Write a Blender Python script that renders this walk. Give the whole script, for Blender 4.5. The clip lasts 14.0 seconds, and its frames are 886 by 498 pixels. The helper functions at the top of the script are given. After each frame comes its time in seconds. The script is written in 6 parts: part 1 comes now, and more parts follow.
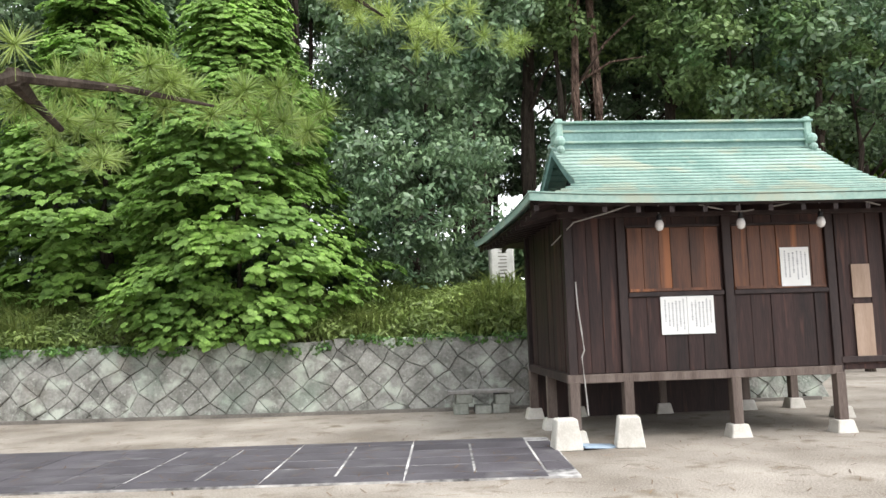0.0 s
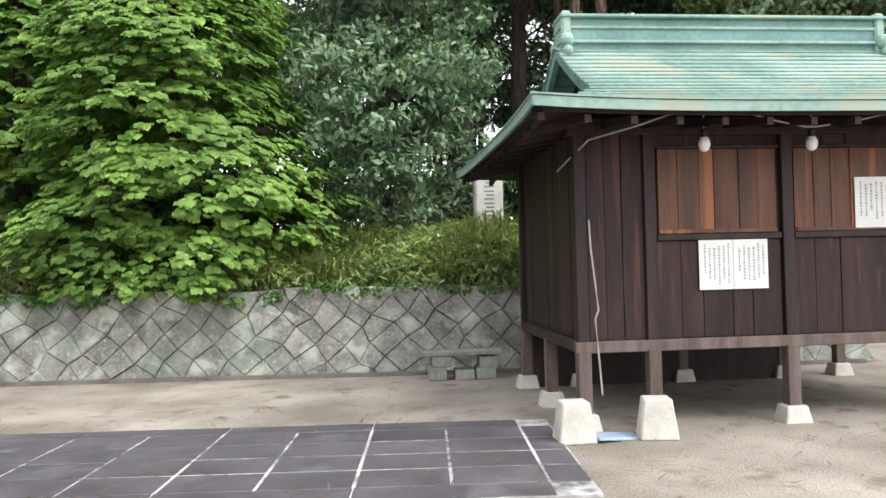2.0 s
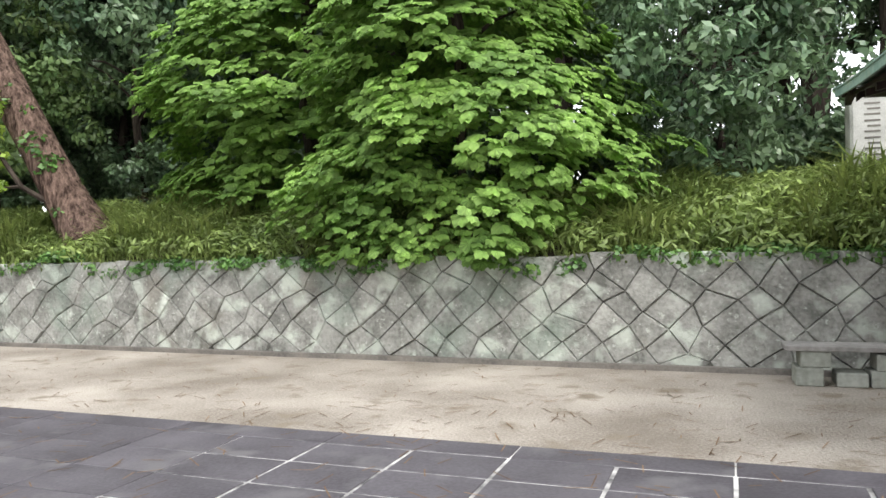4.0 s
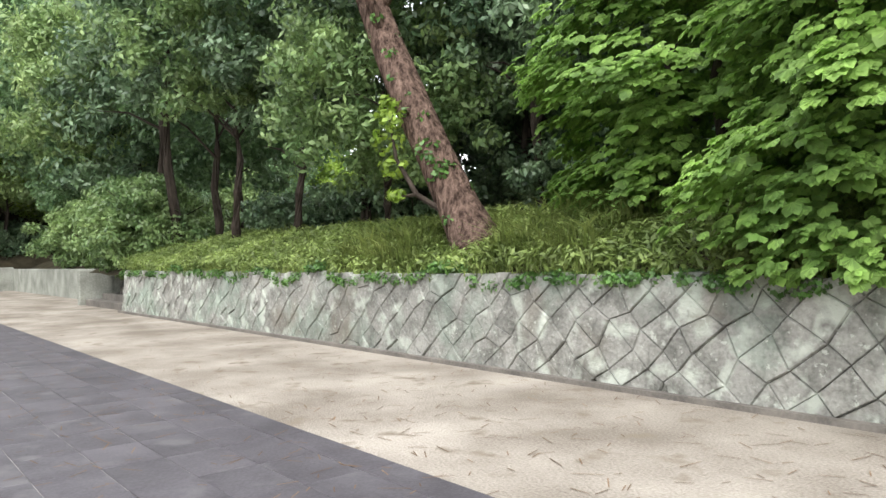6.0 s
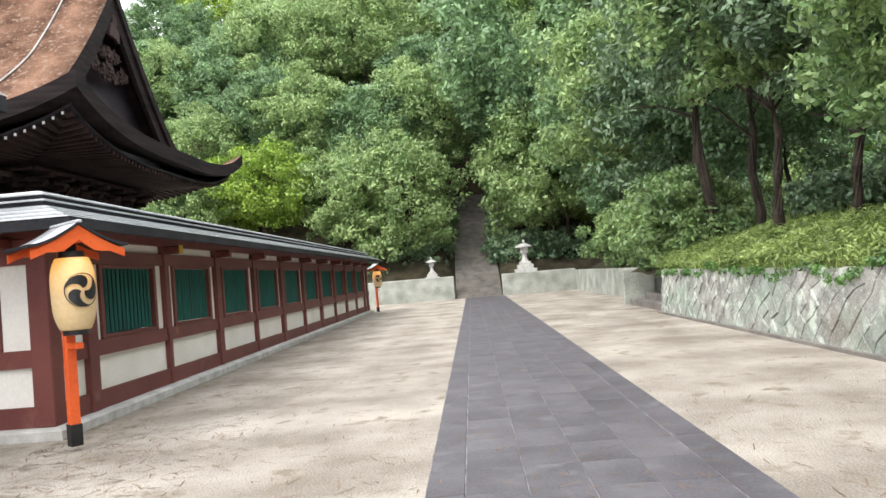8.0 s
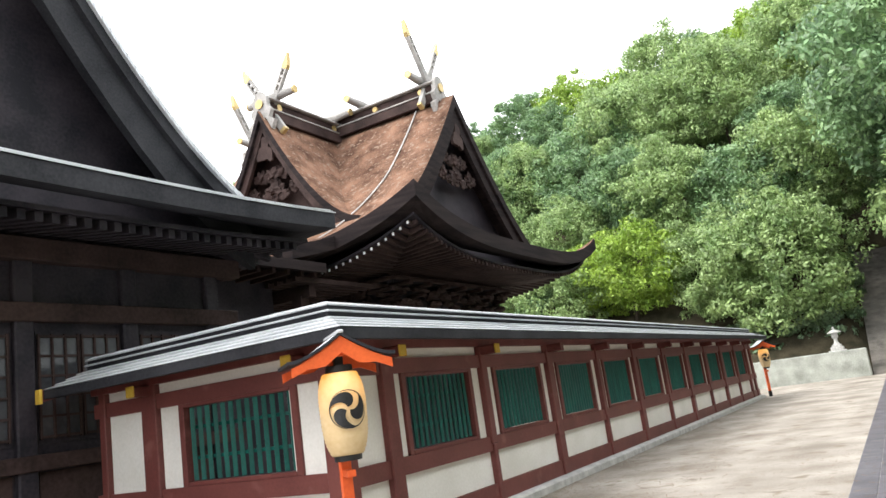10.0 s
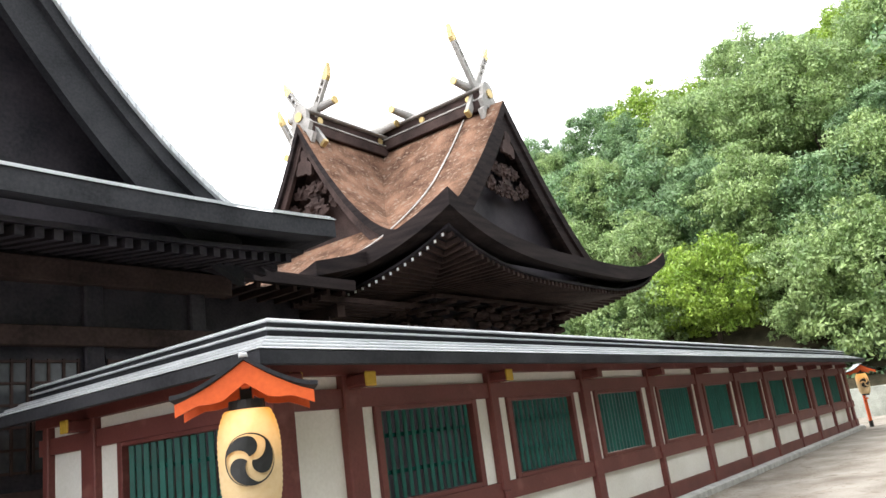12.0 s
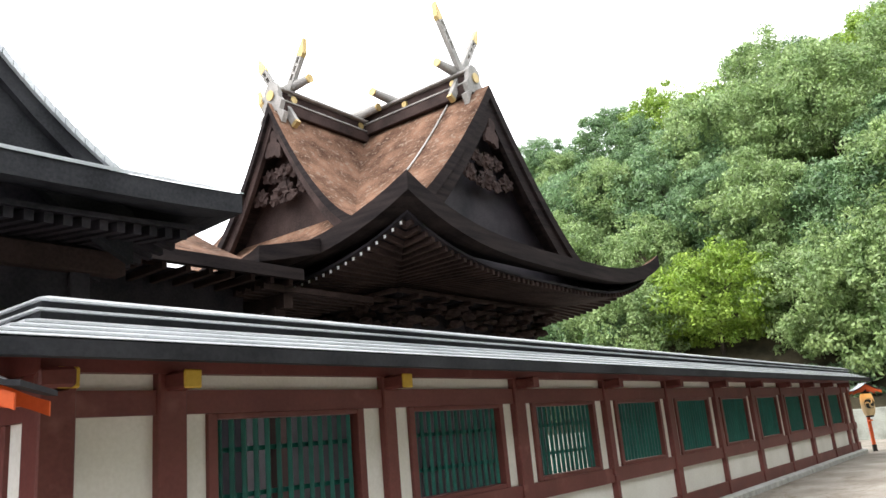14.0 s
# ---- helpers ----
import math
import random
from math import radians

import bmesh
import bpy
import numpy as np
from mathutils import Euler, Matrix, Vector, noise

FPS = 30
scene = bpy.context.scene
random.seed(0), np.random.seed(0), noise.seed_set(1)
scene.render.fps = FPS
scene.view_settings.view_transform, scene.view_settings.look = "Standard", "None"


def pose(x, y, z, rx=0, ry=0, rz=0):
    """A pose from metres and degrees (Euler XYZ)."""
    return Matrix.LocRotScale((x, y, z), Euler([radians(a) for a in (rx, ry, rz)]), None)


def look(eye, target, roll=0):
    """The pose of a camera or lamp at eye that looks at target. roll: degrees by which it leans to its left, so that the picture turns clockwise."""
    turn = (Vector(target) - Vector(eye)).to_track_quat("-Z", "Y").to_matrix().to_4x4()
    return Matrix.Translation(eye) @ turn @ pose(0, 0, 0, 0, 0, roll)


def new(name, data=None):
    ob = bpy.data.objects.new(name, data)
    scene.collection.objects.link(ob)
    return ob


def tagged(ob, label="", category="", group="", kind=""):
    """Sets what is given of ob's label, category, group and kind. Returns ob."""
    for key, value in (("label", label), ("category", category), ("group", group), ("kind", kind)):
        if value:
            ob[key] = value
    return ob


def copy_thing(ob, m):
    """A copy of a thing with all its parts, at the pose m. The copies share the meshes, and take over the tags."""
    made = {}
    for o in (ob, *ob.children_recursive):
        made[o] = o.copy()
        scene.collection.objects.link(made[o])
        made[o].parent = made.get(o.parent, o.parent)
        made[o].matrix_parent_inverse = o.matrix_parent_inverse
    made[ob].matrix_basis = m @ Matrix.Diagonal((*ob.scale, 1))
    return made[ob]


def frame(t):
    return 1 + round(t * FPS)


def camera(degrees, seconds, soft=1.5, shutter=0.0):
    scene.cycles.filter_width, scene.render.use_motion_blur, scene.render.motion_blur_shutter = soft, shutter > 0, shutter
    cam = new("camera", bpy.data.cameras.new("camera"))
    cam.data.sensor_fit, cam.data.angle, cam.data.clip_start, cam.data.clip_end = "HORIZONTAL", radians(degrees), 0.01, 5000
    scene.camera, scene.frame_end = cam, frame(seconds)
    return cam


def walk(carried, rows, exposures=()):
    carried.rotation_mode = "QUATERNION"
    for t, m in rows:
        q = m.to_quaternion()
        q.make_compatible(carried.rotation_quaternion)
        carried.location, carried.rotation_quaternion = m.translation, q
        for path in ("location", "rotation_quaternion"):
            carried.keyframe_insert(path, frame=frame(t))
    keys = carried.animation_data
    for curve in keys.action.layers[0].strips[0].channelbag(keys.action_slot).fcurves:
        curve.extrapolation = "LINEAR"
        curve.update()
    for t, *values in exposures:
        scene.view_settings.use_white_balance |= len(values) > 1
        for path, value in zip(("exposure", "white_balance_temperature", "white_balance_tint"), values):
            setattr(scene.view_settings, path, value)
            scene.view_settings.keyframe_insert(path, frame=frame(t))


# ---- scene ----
cam = camera(60.3, 14.0)
PATH = [
    (0, (0.633, 1.176, 1.334), (0.636, 3.167, 1.53), -1.8),
    (0.5, (0.65, 1.691, 1.349), (0.941, 3.66, 1.547), -1.5),
    (1, (0.719, 2.199, 1.378), (1.083, 4.157, 1.566), -1.5),
    (1.5, (0.698, 2.743, 1.39), (0.892, 4.729, 1.512), -0.6),
    (2, (0.742, 3.275, 1.404), (0.785, 5.274, 1.446), -1.4),
    (2.2, (0.733, 3.503, 1.412), (0.736, 5.503, 1.45), -1.2),
    (4.3, (0.142, 5.747, 1.308), (-0.706, 7.558, 1.287), -1.5),
    (4.5, (0.076, 5.943, 1.312), (-0.867, 7.707, 1.314), -1.4),
    (5, (-0.088, 6.378, 1.344), (-1.274, 7.989, 1.348), -1.4),
    (5.5, (-0.278, 6.821, 1.36), (-1.681, 8.247, 1.363), -1.6),
    (6, (-0.561, 7.194, 1.399), (-2.135, 8.429, 1.408), -1.6),
    (6.5, (-0.901, 7.509, 1.428), (-2.595, 8.573, 1.426), -2.0),
    (6.7, (-1.041, 7.659, 1.433), (-2.784, 8.64, 1.429), -2.4),
    (7, (-1.279, 7.849, 1.445), (-3.119, 8.633, 1.458), -2.1),
    (7.5, (-1.715, 8.064, 1.424), (-3.676, 8.457, 1.441), -2.0),
    (8, (-2.191, 8.25, 1.465), (-4.189, 8.181, 1.533), -4.7),
    (8.5, (-2.673, 8.452, 1.5), (-4.581, 7.886, 1.701), -7.2),
    (9, (-3.1, 8.613, 1.531), (-4.913, 7.83, 1.842), -7.6),
    (9.2, (-3.304, 8.664, 1.531), (-5.094, 7.837, 1.866), -7.7),
    (11.3, (-5.552, 8.498, 1.568), (-7.17, 7.411, 2.016), -8.3),
    (11.5, (-5.738, 8.494, 1.57), (-7.346, 7.397, 2.029), -8.2),
    (12, (-6.226, 8.551, 1.571), (-7.809, 7.427, 2.051), -7.7),
    (12.5, (-6.697, 8.566, 1.55), (-8.249, 7.392, 2.013), -7.5),
    (13, (-7.171, 8.612, 1.566), (-8.719, 7.438, 2.042), -6.8),
    (13.5, (-7.7, 8.645, 1.59), (-9.255, 7.482, 2.072), -5.8),
    (14, (-8.21, 8.636, 1.61), (-9.766, 7.476, 2.094), -5.1),
]
walk(cam, [(t, look(eye, target, roll)) for t, eye, target, roll in PATH], [(0.0, 1.3), (2.0, 1.3), (5.0, 1.45), (7.0, 1.5), (9.0, 1.7), (11.5, 1.78), (13.0, 1.74), (14.0, 1.62)])

# ---- world and light: bright overcast sky ----
world = bpy.data.worlds.new("overcast_sky")
scene.world = world
world.use_nodes = True
wn = world.node_tree
wn.nodes.clear()
w_out = wn.nodes.new("ShaderNodeOutputWorld")
w_bg = wn.nodes.new("ShaderNodeBackground")
w_sky = wn.nodes.new("ShaderNodeTexSky")
w_sky.sky_type = "NISHITA"
w_sky.sun_disc = False
w_sky.sun_elevation, w_sky.sun_rotation = radians(51), radians(128)
w_tc = wn.nodes.new("ShaderNodeTexCoord")
w_noise = wn.nodes.new("ShaderNodeTexNoise")
w_noise.inputs["Scale"].default_value = 2.6
w_noise.inputs["Detail"].default_value = 7
w_ramp = wn.nodes.new("ShaderNodeValToRGB")
w_ramp.color_ramp.elements[0].position, w_ramp.color_ramp.elements[0].color = 0.36, (7.6, 7.9, 8.3, 1)
w_ramp.color_ramp.elements[1].position, w_ramp.color_ramp.elements[1].color = 0.62, (10.5, 10.6, 10.7, 1)
w_mix = wn.nodes.new("ShaderNodeMixRGB")
w_mix.inputs[0].default_value = 0.9
wn.links.new(w_tc.outputs["Generated"], w_noise.inputs["Vector"])
wn.links.new(w_noise.outputs["Fac"], w_ramp.inputs["Fac"])
wn.links.new(w_sky.outputs["Color"], w_mix.inputs[1])
wn.links.new(w_ramp.outputs["Color"], w_mix.inputs[2])
wn.links.new(w_mix.outputs["Color"], w_bg.inputs["Color"])
w_bg.inputs["Strength"].default_value = 0.12
wn.links.new(w_bg.outputs["Background"], w_out.inputs["Surface"])
sun = new("sun", bpy.data.lights.new("sun", "SUN"))
sun.data.energy, sun.data.angle, sun.data.color = 1.0, radians(35), (1.0, 0.96, 0.9)
sun.matrix_world = look((22, -14, 40), (-4, 6, 0))


# ---- materials ----
def mat(name, c1, c2, rough=0.7, scale=3.0, fine=40.0, bump=0.15, metal=0.0, stretch=(1, 1, 1), rand=0.0, c3=None, c3at=0.62, c3scale=1.2, island=0.0, spec=0.4, thin=0.0, dist=0.01):
    """Two tones mixed by coarse and fine noise, an optional third tone in patches, and a fine relief."""
    m = bpy.data.materials.new(name)
    m.use_nodes = True
    nt = m.node_tree
    nd, ln = nt.nodes, nt.links
    b = nd["Principled BSDF"]
    tc = nd.new("ShaderNodeTexCoord")
    mp = nd.new("ShaderNodeMapping")
    mp.inputs["Scale"].default_value = stretch
    ln.new(tc.outputs["Object"], mp.inputs["Vector"])
    vec = mp.outputs["Vector"]
    if rand:
        oi = nd.new("ShaderNodeObjectInfo")
        ad = nd.new("ShaderNodeVectorMath")
        ad.operation = "MULTIPLY_ADD"
        ln.new(oi.outputs["Random"], ad.inputs[0])
        ad.inputs[1].default_value = (37, 53, 29)
        ln.new(vec, ad.inputs[2])
        vec = ad.outputs["Vector"]
    n1 = nd.new("ShaderNodeTexNoise")
    n1.inputs["Scale"].default_value, n1.inputs["Detail"].default_value = scale, 6
    n2 = nd.new("ShaderNodeTexNoise")
    n2.inputs["Scale"].default_value, n2.inputs["Detail"].default_value = fine, 4
    ln.new(vec, n1.inputs["Vector"])
    ln.new(vec, n2.inputs["Vector"])
    av = nd.new("ShaderNodeMath")
    av.operation = "MULTIPLY_ADD"
    ln.new(n2.outputs["Fac"], av.inputs[0])
    av.inputs[1].default_value = 0.55
    ln.new(n1.outputs["Fac"], av.inputs[2])
    rp = nd.new("ShaderNodeValToRGB")
    rp.color_ramp.elements[0].position, rp.color_ramp.elements[0].color = 0.58, (*c1, 1)
    rp.color_ramp.elements[1].position, rp.color_ramp.elements[1].color = 0.98, (*c2, 1)
    ln.new(av.outputs["Value"], rp.inputs["Fac"])
    col = rp.outputs["Color"]
    if c3:
        n3 = nd.new("ShaderNodeTexNoise")
        n3.inputs["Scale"].default_value, n3.inputs["Detail"].default_value = c3scale, 8
        ln.new(vec, n3.inputs["Vector"])
        r3 = nd.new("ShaderNodeValToRGB")
        r3.color_ramp.elements[0].position, r3.color_ramp.elements[1].position = c3at - 0.06, c3at + 0.05
        ln.new(n3.outputs["Fac"], r3.inputs["Fac"])
        m3 = nd.new("ShaderNodeMixRGB")
        ln.new(r3.outputs["Color"], m3.inputs[0])
        ln.new(col, m3.inputs[1])
        m3.inputs[2].default_value = (*c3, 1)
        col = m3.outputs["Color"]
    if rand or island:
        hs = nd.new("ShaderNodeHueSaturation")
        mr = nd.new("ShaderNodeMapRange")
        k = rand or island
        mr.inputs["To Min"].default_value, mr.inputs["To Max"].default_value = 1 - k, 1 + k
        if rand:
            ln.new(oi.outputs["Random"], mr.inputs["Value"])
        else:
            ge = nd.new("ShaderNodeNewGeometry")
            ln.new(ge.outputs["Random Per Island"], mr.inputs["Value"])
        ln.new(mr.outputs["Result"], hs.inputs["Value"])
        ln.new(col, hs.inputs["Color"])
        col = hs.outputs["Color"]
    ln.new(col, b.inputs["Base Color"])
    b.inputs["Roughness"].default_value = rough
    b.inputs["Metallic"].default_value = metal
    b.inputs["Specular IOR Level"].default_value = spec
    if bump:
        bp = nd.new("ShaderNodeBump")
        bp.inputs["Strength"].default_value, bp.inputs["Distance"].default_value = bump, dist
        ln.new(av.outputs["Value"], bp.inputs["Height"])
        ln.new(bp.outputs["Normal"], b.inputs["Normal"])
    if thin:
        tr = nd.new("ShaderNodeBsdfTranslucent")
        ln.new(col, tr.inputs["Color"])
        mx = nd.new("ShaderNodeMixShader")
        mx.inputs[0].default_value = thin
        ln.new(b.outputs["BSDF"], mx.inputs[1])
        ln.new(tr.outputs["BSDF"], mx.inputs[2])
        ln.new(mx.outputs["Shader"], nd["Material Output"].inputs["Surface"])
    return m


def leafmat(name, c1, c2, rough=0.45, thin=0.3):
    return mat(name, c1, c2, rough=rough, scale=0.9, fine=7, bump=0, island=0.35, thin=thin, spec=0.5)


M_sand = mat("sandy_ground", (0.215, 0.186, 0.155), (0.435, 0.392, 0.343), 0.95, 0.8, 48, 1.0, c3=(0.225, 0.19, 0.15), c3at=0.64, c3scale=2.6, spec=0.1, dist=0.03)
M_slab = mat("dark_paving", (0.055, 0.049, 0.057), (0.112, 0.103, 0.116), 0.62, 1.6, 45, 0.4, rand=0.06, c3=(0.125, 0.118, 0.125), c3at=0.64, c3scale=2.5)
M_joint = mat("pale_joint_mortar", (0.10, 0.095, 0.095), (0.34, 0.325, 0.32), 0.9, 4, 60, 0.2)
M_jointw = mat("white_joint_mortar", (0.08, 0.078, 0.08), (0.66, 0.64, 0.62), 0.9, 1.6, 12, 0.3)
M_core = mat("dark_joint", (0.02, 0.02, 0.017), (0.42, 0.42, 0.37), 0.95, 1.3, 9, 0.4)
M_farwall = mat("pale_stone_wall", (0.22, 0.23, 0.20), (0.42, 0.43, 0.385), 0.9, 1.5, 20, 0.4, spec=0.2)
M_granite = mat("grey_granite", (0.36, 0.35, 0.33), (0.58, 0.57, 0.54), 0.8, 5, 80, 0.3)
M_step = mat("worn_step_stone", (0.12, 0.11, 0.10), (0.23, 0.21, 0.185), 0.9, 2, 30, 0.4)
M_soil = mat("dark_soil", (0.03, 0.028, 0.018), (0.075, 0.062, 0.04), 1.0, 1.5, 15, 0.6, spec=0.1)
M_concrete = mat("pale_concrete", (0.50, 0.47, 0.42), (0.68, 0.65, 0.6), 0.9, 6, 60, 0.2)
M_board = mat("dark_stained_boards", (0.012, 0.005, 0.005), (0.044, 0.020, 0.017), 0.65, 1.8, 14, 0.4, stretch=(5, 5, 0.45), rand=0.35, c3=(0.075, 0.032, 0.024), c3at=0.63, c3scale=2.2)
M_hutpost = mat("dark_stained_post", (0.012, 0.006, 0.006), (0.042, 0.024, 0.022), 0.6, 1.5, 18, 0.3, stretch=(4, 4, 0.5))
M_legs = mat("weathered_post", (0.09, 0.065, 0.055), (0.19, 0.15, 0.13), 0.8, 2, 25, 0.3, stretch=(4, 4, 0.5))
M_orange = mat("bare_red_brown_boards", (0.05, 0.02, 0.012), (0.16, 0.062, 0.03), 0.5, 1.2, 16, 0.3, stretch=(6, 6, 0.4), rand=0.25, c3=(0.30, 0.11, 0.04), c3at=0.6, c3scale=0.9)
M_copper = mat("verdigris_copper", (0.17, 0.29, 0.25), (0.34, 0.46, 0.40), 0.6, 1.4, 18, 0.15, island=0.12, c3=(0.33, 0.38, 0.30), c3at=0.6, c3scale=2.0)
M_copperd = mat("dark_verdigris", (0.10, 0.19, 0.18), (0.20, 0.33, 0.31), 0.6, 2, 22, 0.2)
M_paper = mat("white_paper", (0.80, 0.80, 0.78), (0.86, 0.86, 0.85), 0.8, 2, 10, 0.02)
M_ink = mat("grey_ink", (0.32, 0.32, 0.33), (0.42, 0.42, 0.43), 0.9, 2, 10, 0)
M_redink = mat("red_ink", (0.5, 0.12, 0.12), (0.6, 0.18, 0.18), 0.9, 2, 10, 0)
M_ply = mat("bare_plywood", (0.30, 0.21, 0.155), (0.42, 0.31, 0.24), 0.8, 2, 30, 0.15, stretch=(4, 4, 0.5))
M_red = mat("red_brown_paint", (0.115, 0.030, 0.026), (0.165, 0.048, 0.040), 0.55, 1.6, 30, 0.12, c3=(0.20, 0.075, 0.062), c3at=0.68, c3scale=3)
M_plaster = mat("white_plaster", (0.70, 0.67, 0.61), (0.82, 0.79, 0.74), 0.9, 1.2, 30, 0.06, spec=0.2)
M_green = mat("deep_green_paint", (0.004, 0.070, 0.058), (0.008, 0.115, 0.092), 0.4, 2, 30, 0.08, rand=0.12)
M_gold = mat("gilt_metal", (0.38, 0.27, 0.10), (0.54, 0.41, 0.19), 0.45, 3, 30, 0.05, metal=0.4)
M_yellow = mat("yellow_ochre_paint", (0.52, 0.32, 0.03), (0.66, 0.44, 0.06), 0.6, 3, 30, 0.05)
M_sheet = mat("grey_metal_roofing", (0.46, 0.475, 0.50), (0.68, 0.69, 0.71), 0.28, 1.5, 30, 0.06, metal=0.2)
M_sheetd = mat("dark_edge_and_lap_shade", (0.012, 0.012, 0.015), (0.038, 0.038, 0.043), 0.7, 1.5, 30, 0.1, spec=0.2)
M_bark = mat("cypress_bark_thatch", (0.062, 0.032, 0.021), (0.25, 0.142, 0.095), 0.95, 1.0, 19, 1.0, c3=(0.24, 0.175, 0.135), c3at=0.62, c3scale=5, spec=0.1, stretch=(1.3, 1.3, 1.6), dist=0.05)
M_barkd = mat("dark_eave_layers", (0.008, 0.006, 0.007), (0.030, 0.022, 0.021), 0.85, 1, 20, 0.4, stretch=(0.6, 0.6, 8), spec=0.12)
M_dark = mat("old_dark_timber", (0.010, 0.009, 0.013), (0.040, 0.033, 0.040), 0.65, 1.5, 20, 0.3, spec=0.25)
M_brown = mat("weathered_brown_timber", (0.022, 0.014, 0.013), (0.060, 0.038, 0.034), 0.8, 1.5, 20, 0.3, spec=0.15)
M_silver = mat("silvered_timber", (0.20, 0.19, 0.18), (0.38, 0.36, 0.34), 0.8, 2, 20, 0.3)
M_orangep = mat("vermilion_paint", (0.62, 0.085, 0.018), (0.78, 0.135, 0.03), 0.5, 2, 30, 0.05)
M_black = mat("black_lacquer", (0.008, 0.008, 0.009), (0.02, 0.02, 0.02), 0.5, 3, 30, 0.05)
M_cable = mat("pale_cable", (0.35, 0.33, 0.31), (0.5, 0.48, 0.46), 0.6, 3, 30, 0)
M_bulb = mat("frosted_bulb", (0.75, 0.72, 0.70), (0.82, 0.80, 0.78), 0.25, 3, 30, 0)
M_blue = mat("pale_blue_board", (0.30, 0.40, 0.52), (0.42, 0.52, 0.63), 0.6, 3, 30, 0.05)
M_white = mat("white_render", (0.50, 0.535, 0.60), (0.58, 0.61, 0.67), 0.9, 0.6, 20, 0.05)
M_greybase = mat("grey_render", (0.34, 0.36, 0.39), (0.43, 0.45, 0.48), 0.9, 1, 20, 0.1)
M_tile = mat("grey_roof_tiles", (0.045, 0.045, 0.048), (0.12, 0.12, 0.125), 0.55, 2, 14, 0.3)
M_trunk = mat("red_brown_bark", (0.040, 0.025, 0.020), (0.25, 0.17, 0.135), 0.95, 5, 14, 1.0, stretch=(2.4, 2.4, 0.7), spec=0.1, dist=0.12)
M_trunkd = mat("dark_bark", (0.028, 0.022, 0.018), (0.085, 0.068, 0.055), 0.95, 3, 16, 0.8, stretch=(3, 3, 0.6), spec=0.1, dist=0.03)
M_cyp = leafmat("fresh_cypress_green", (0.145, 0.265, 0.06), (0.37, 0.57, 0.14), 0.6, 0.45)
M_broad = leafmat("dark_evergreen_leaf", (0.058, 0.115, 0.060), (0.24, 0.345, 0.18), 0.35, 0.2)
M_mid = leafmat("mid_green_leaf", (0.095, 0.175, 0.062), (0.32, 0.44, 0.17), 0.45, 0.3)
M_light = leafmat("light_green_leaf", (0.14, 0.24, 0.03), (0.38, 0.52, 0.085), 0.5, 0.4)
M_pine = leafmat("pine_needle", (0.14, 0.22, 0.045), (0.36, 0.46, 0.13), 0.5, 0.3)
M_grass = leafmat("bank_grass", (0.12, 0.18, 0.045), (0.34, 0.40, 0.13), 0.5, 0.35)
M_weed = leafmat("weed_leaf", (0.13, 0.19, 0.05), (0.36, 0.46, 0.14), 0.5, 0.35)
M_ivy = leafmat("ivy_leaf", (0.05, 0.13, 0.03), (0.16, 0.30, 0.075), 0.4, 0.25)
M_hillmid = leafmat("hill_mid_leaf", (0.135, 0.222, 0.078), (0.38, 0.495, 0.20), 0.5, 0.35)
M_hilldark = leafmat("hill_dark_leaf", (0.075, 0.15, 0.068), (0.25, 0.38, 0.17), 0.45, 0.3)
M_litter = mat("fallen_needles", (0.10, 0.06, 0.035), (0.24, 0.16, 0.10), 0.9, 3, 30, 0, island=0.3)


def lantern_paper():
    """Oiled paper lit softly from inside."""
    m = mat("lit_lantern_paper", (0.58, 0.41, 0.21), (0.68, 0.52, 0.31), 0.7, 2, 20, 0.05)
    nt = m.node_tree
    b = nt.nodes["Principled BSDF"]
    tc = nt.nodes.new("ShaderNodeTexCoord")
    sp = nt.nodes.new("ShaderNodeSeparateXYZ")
    rp = nt.nodes.new("ShaderNodeValToRGB")
    rp.color_ramp.elements[0].position, rp.color_ramp.elements[0].color = 0.45, (0.03, 0.02, 0.01, 1)
    rp.color_ramp.elements[1].position, rp.color_ramp.elements[1].color = 0.95, (0.90, 0.36, 0.03, 1)
    nt.links.new(tc.outputs["Generated"], sp.inputs["Vector"])
    nt.links.new(sp.outputs["Z"], rp.inputs["Fac"])
    nt.links.new(rp.outputs["Color"], b.inputs["Emission Color"])
    b.inputs["Emission Strength"].default_value = 0.28
    return m


M_lantern = lantern_paper()


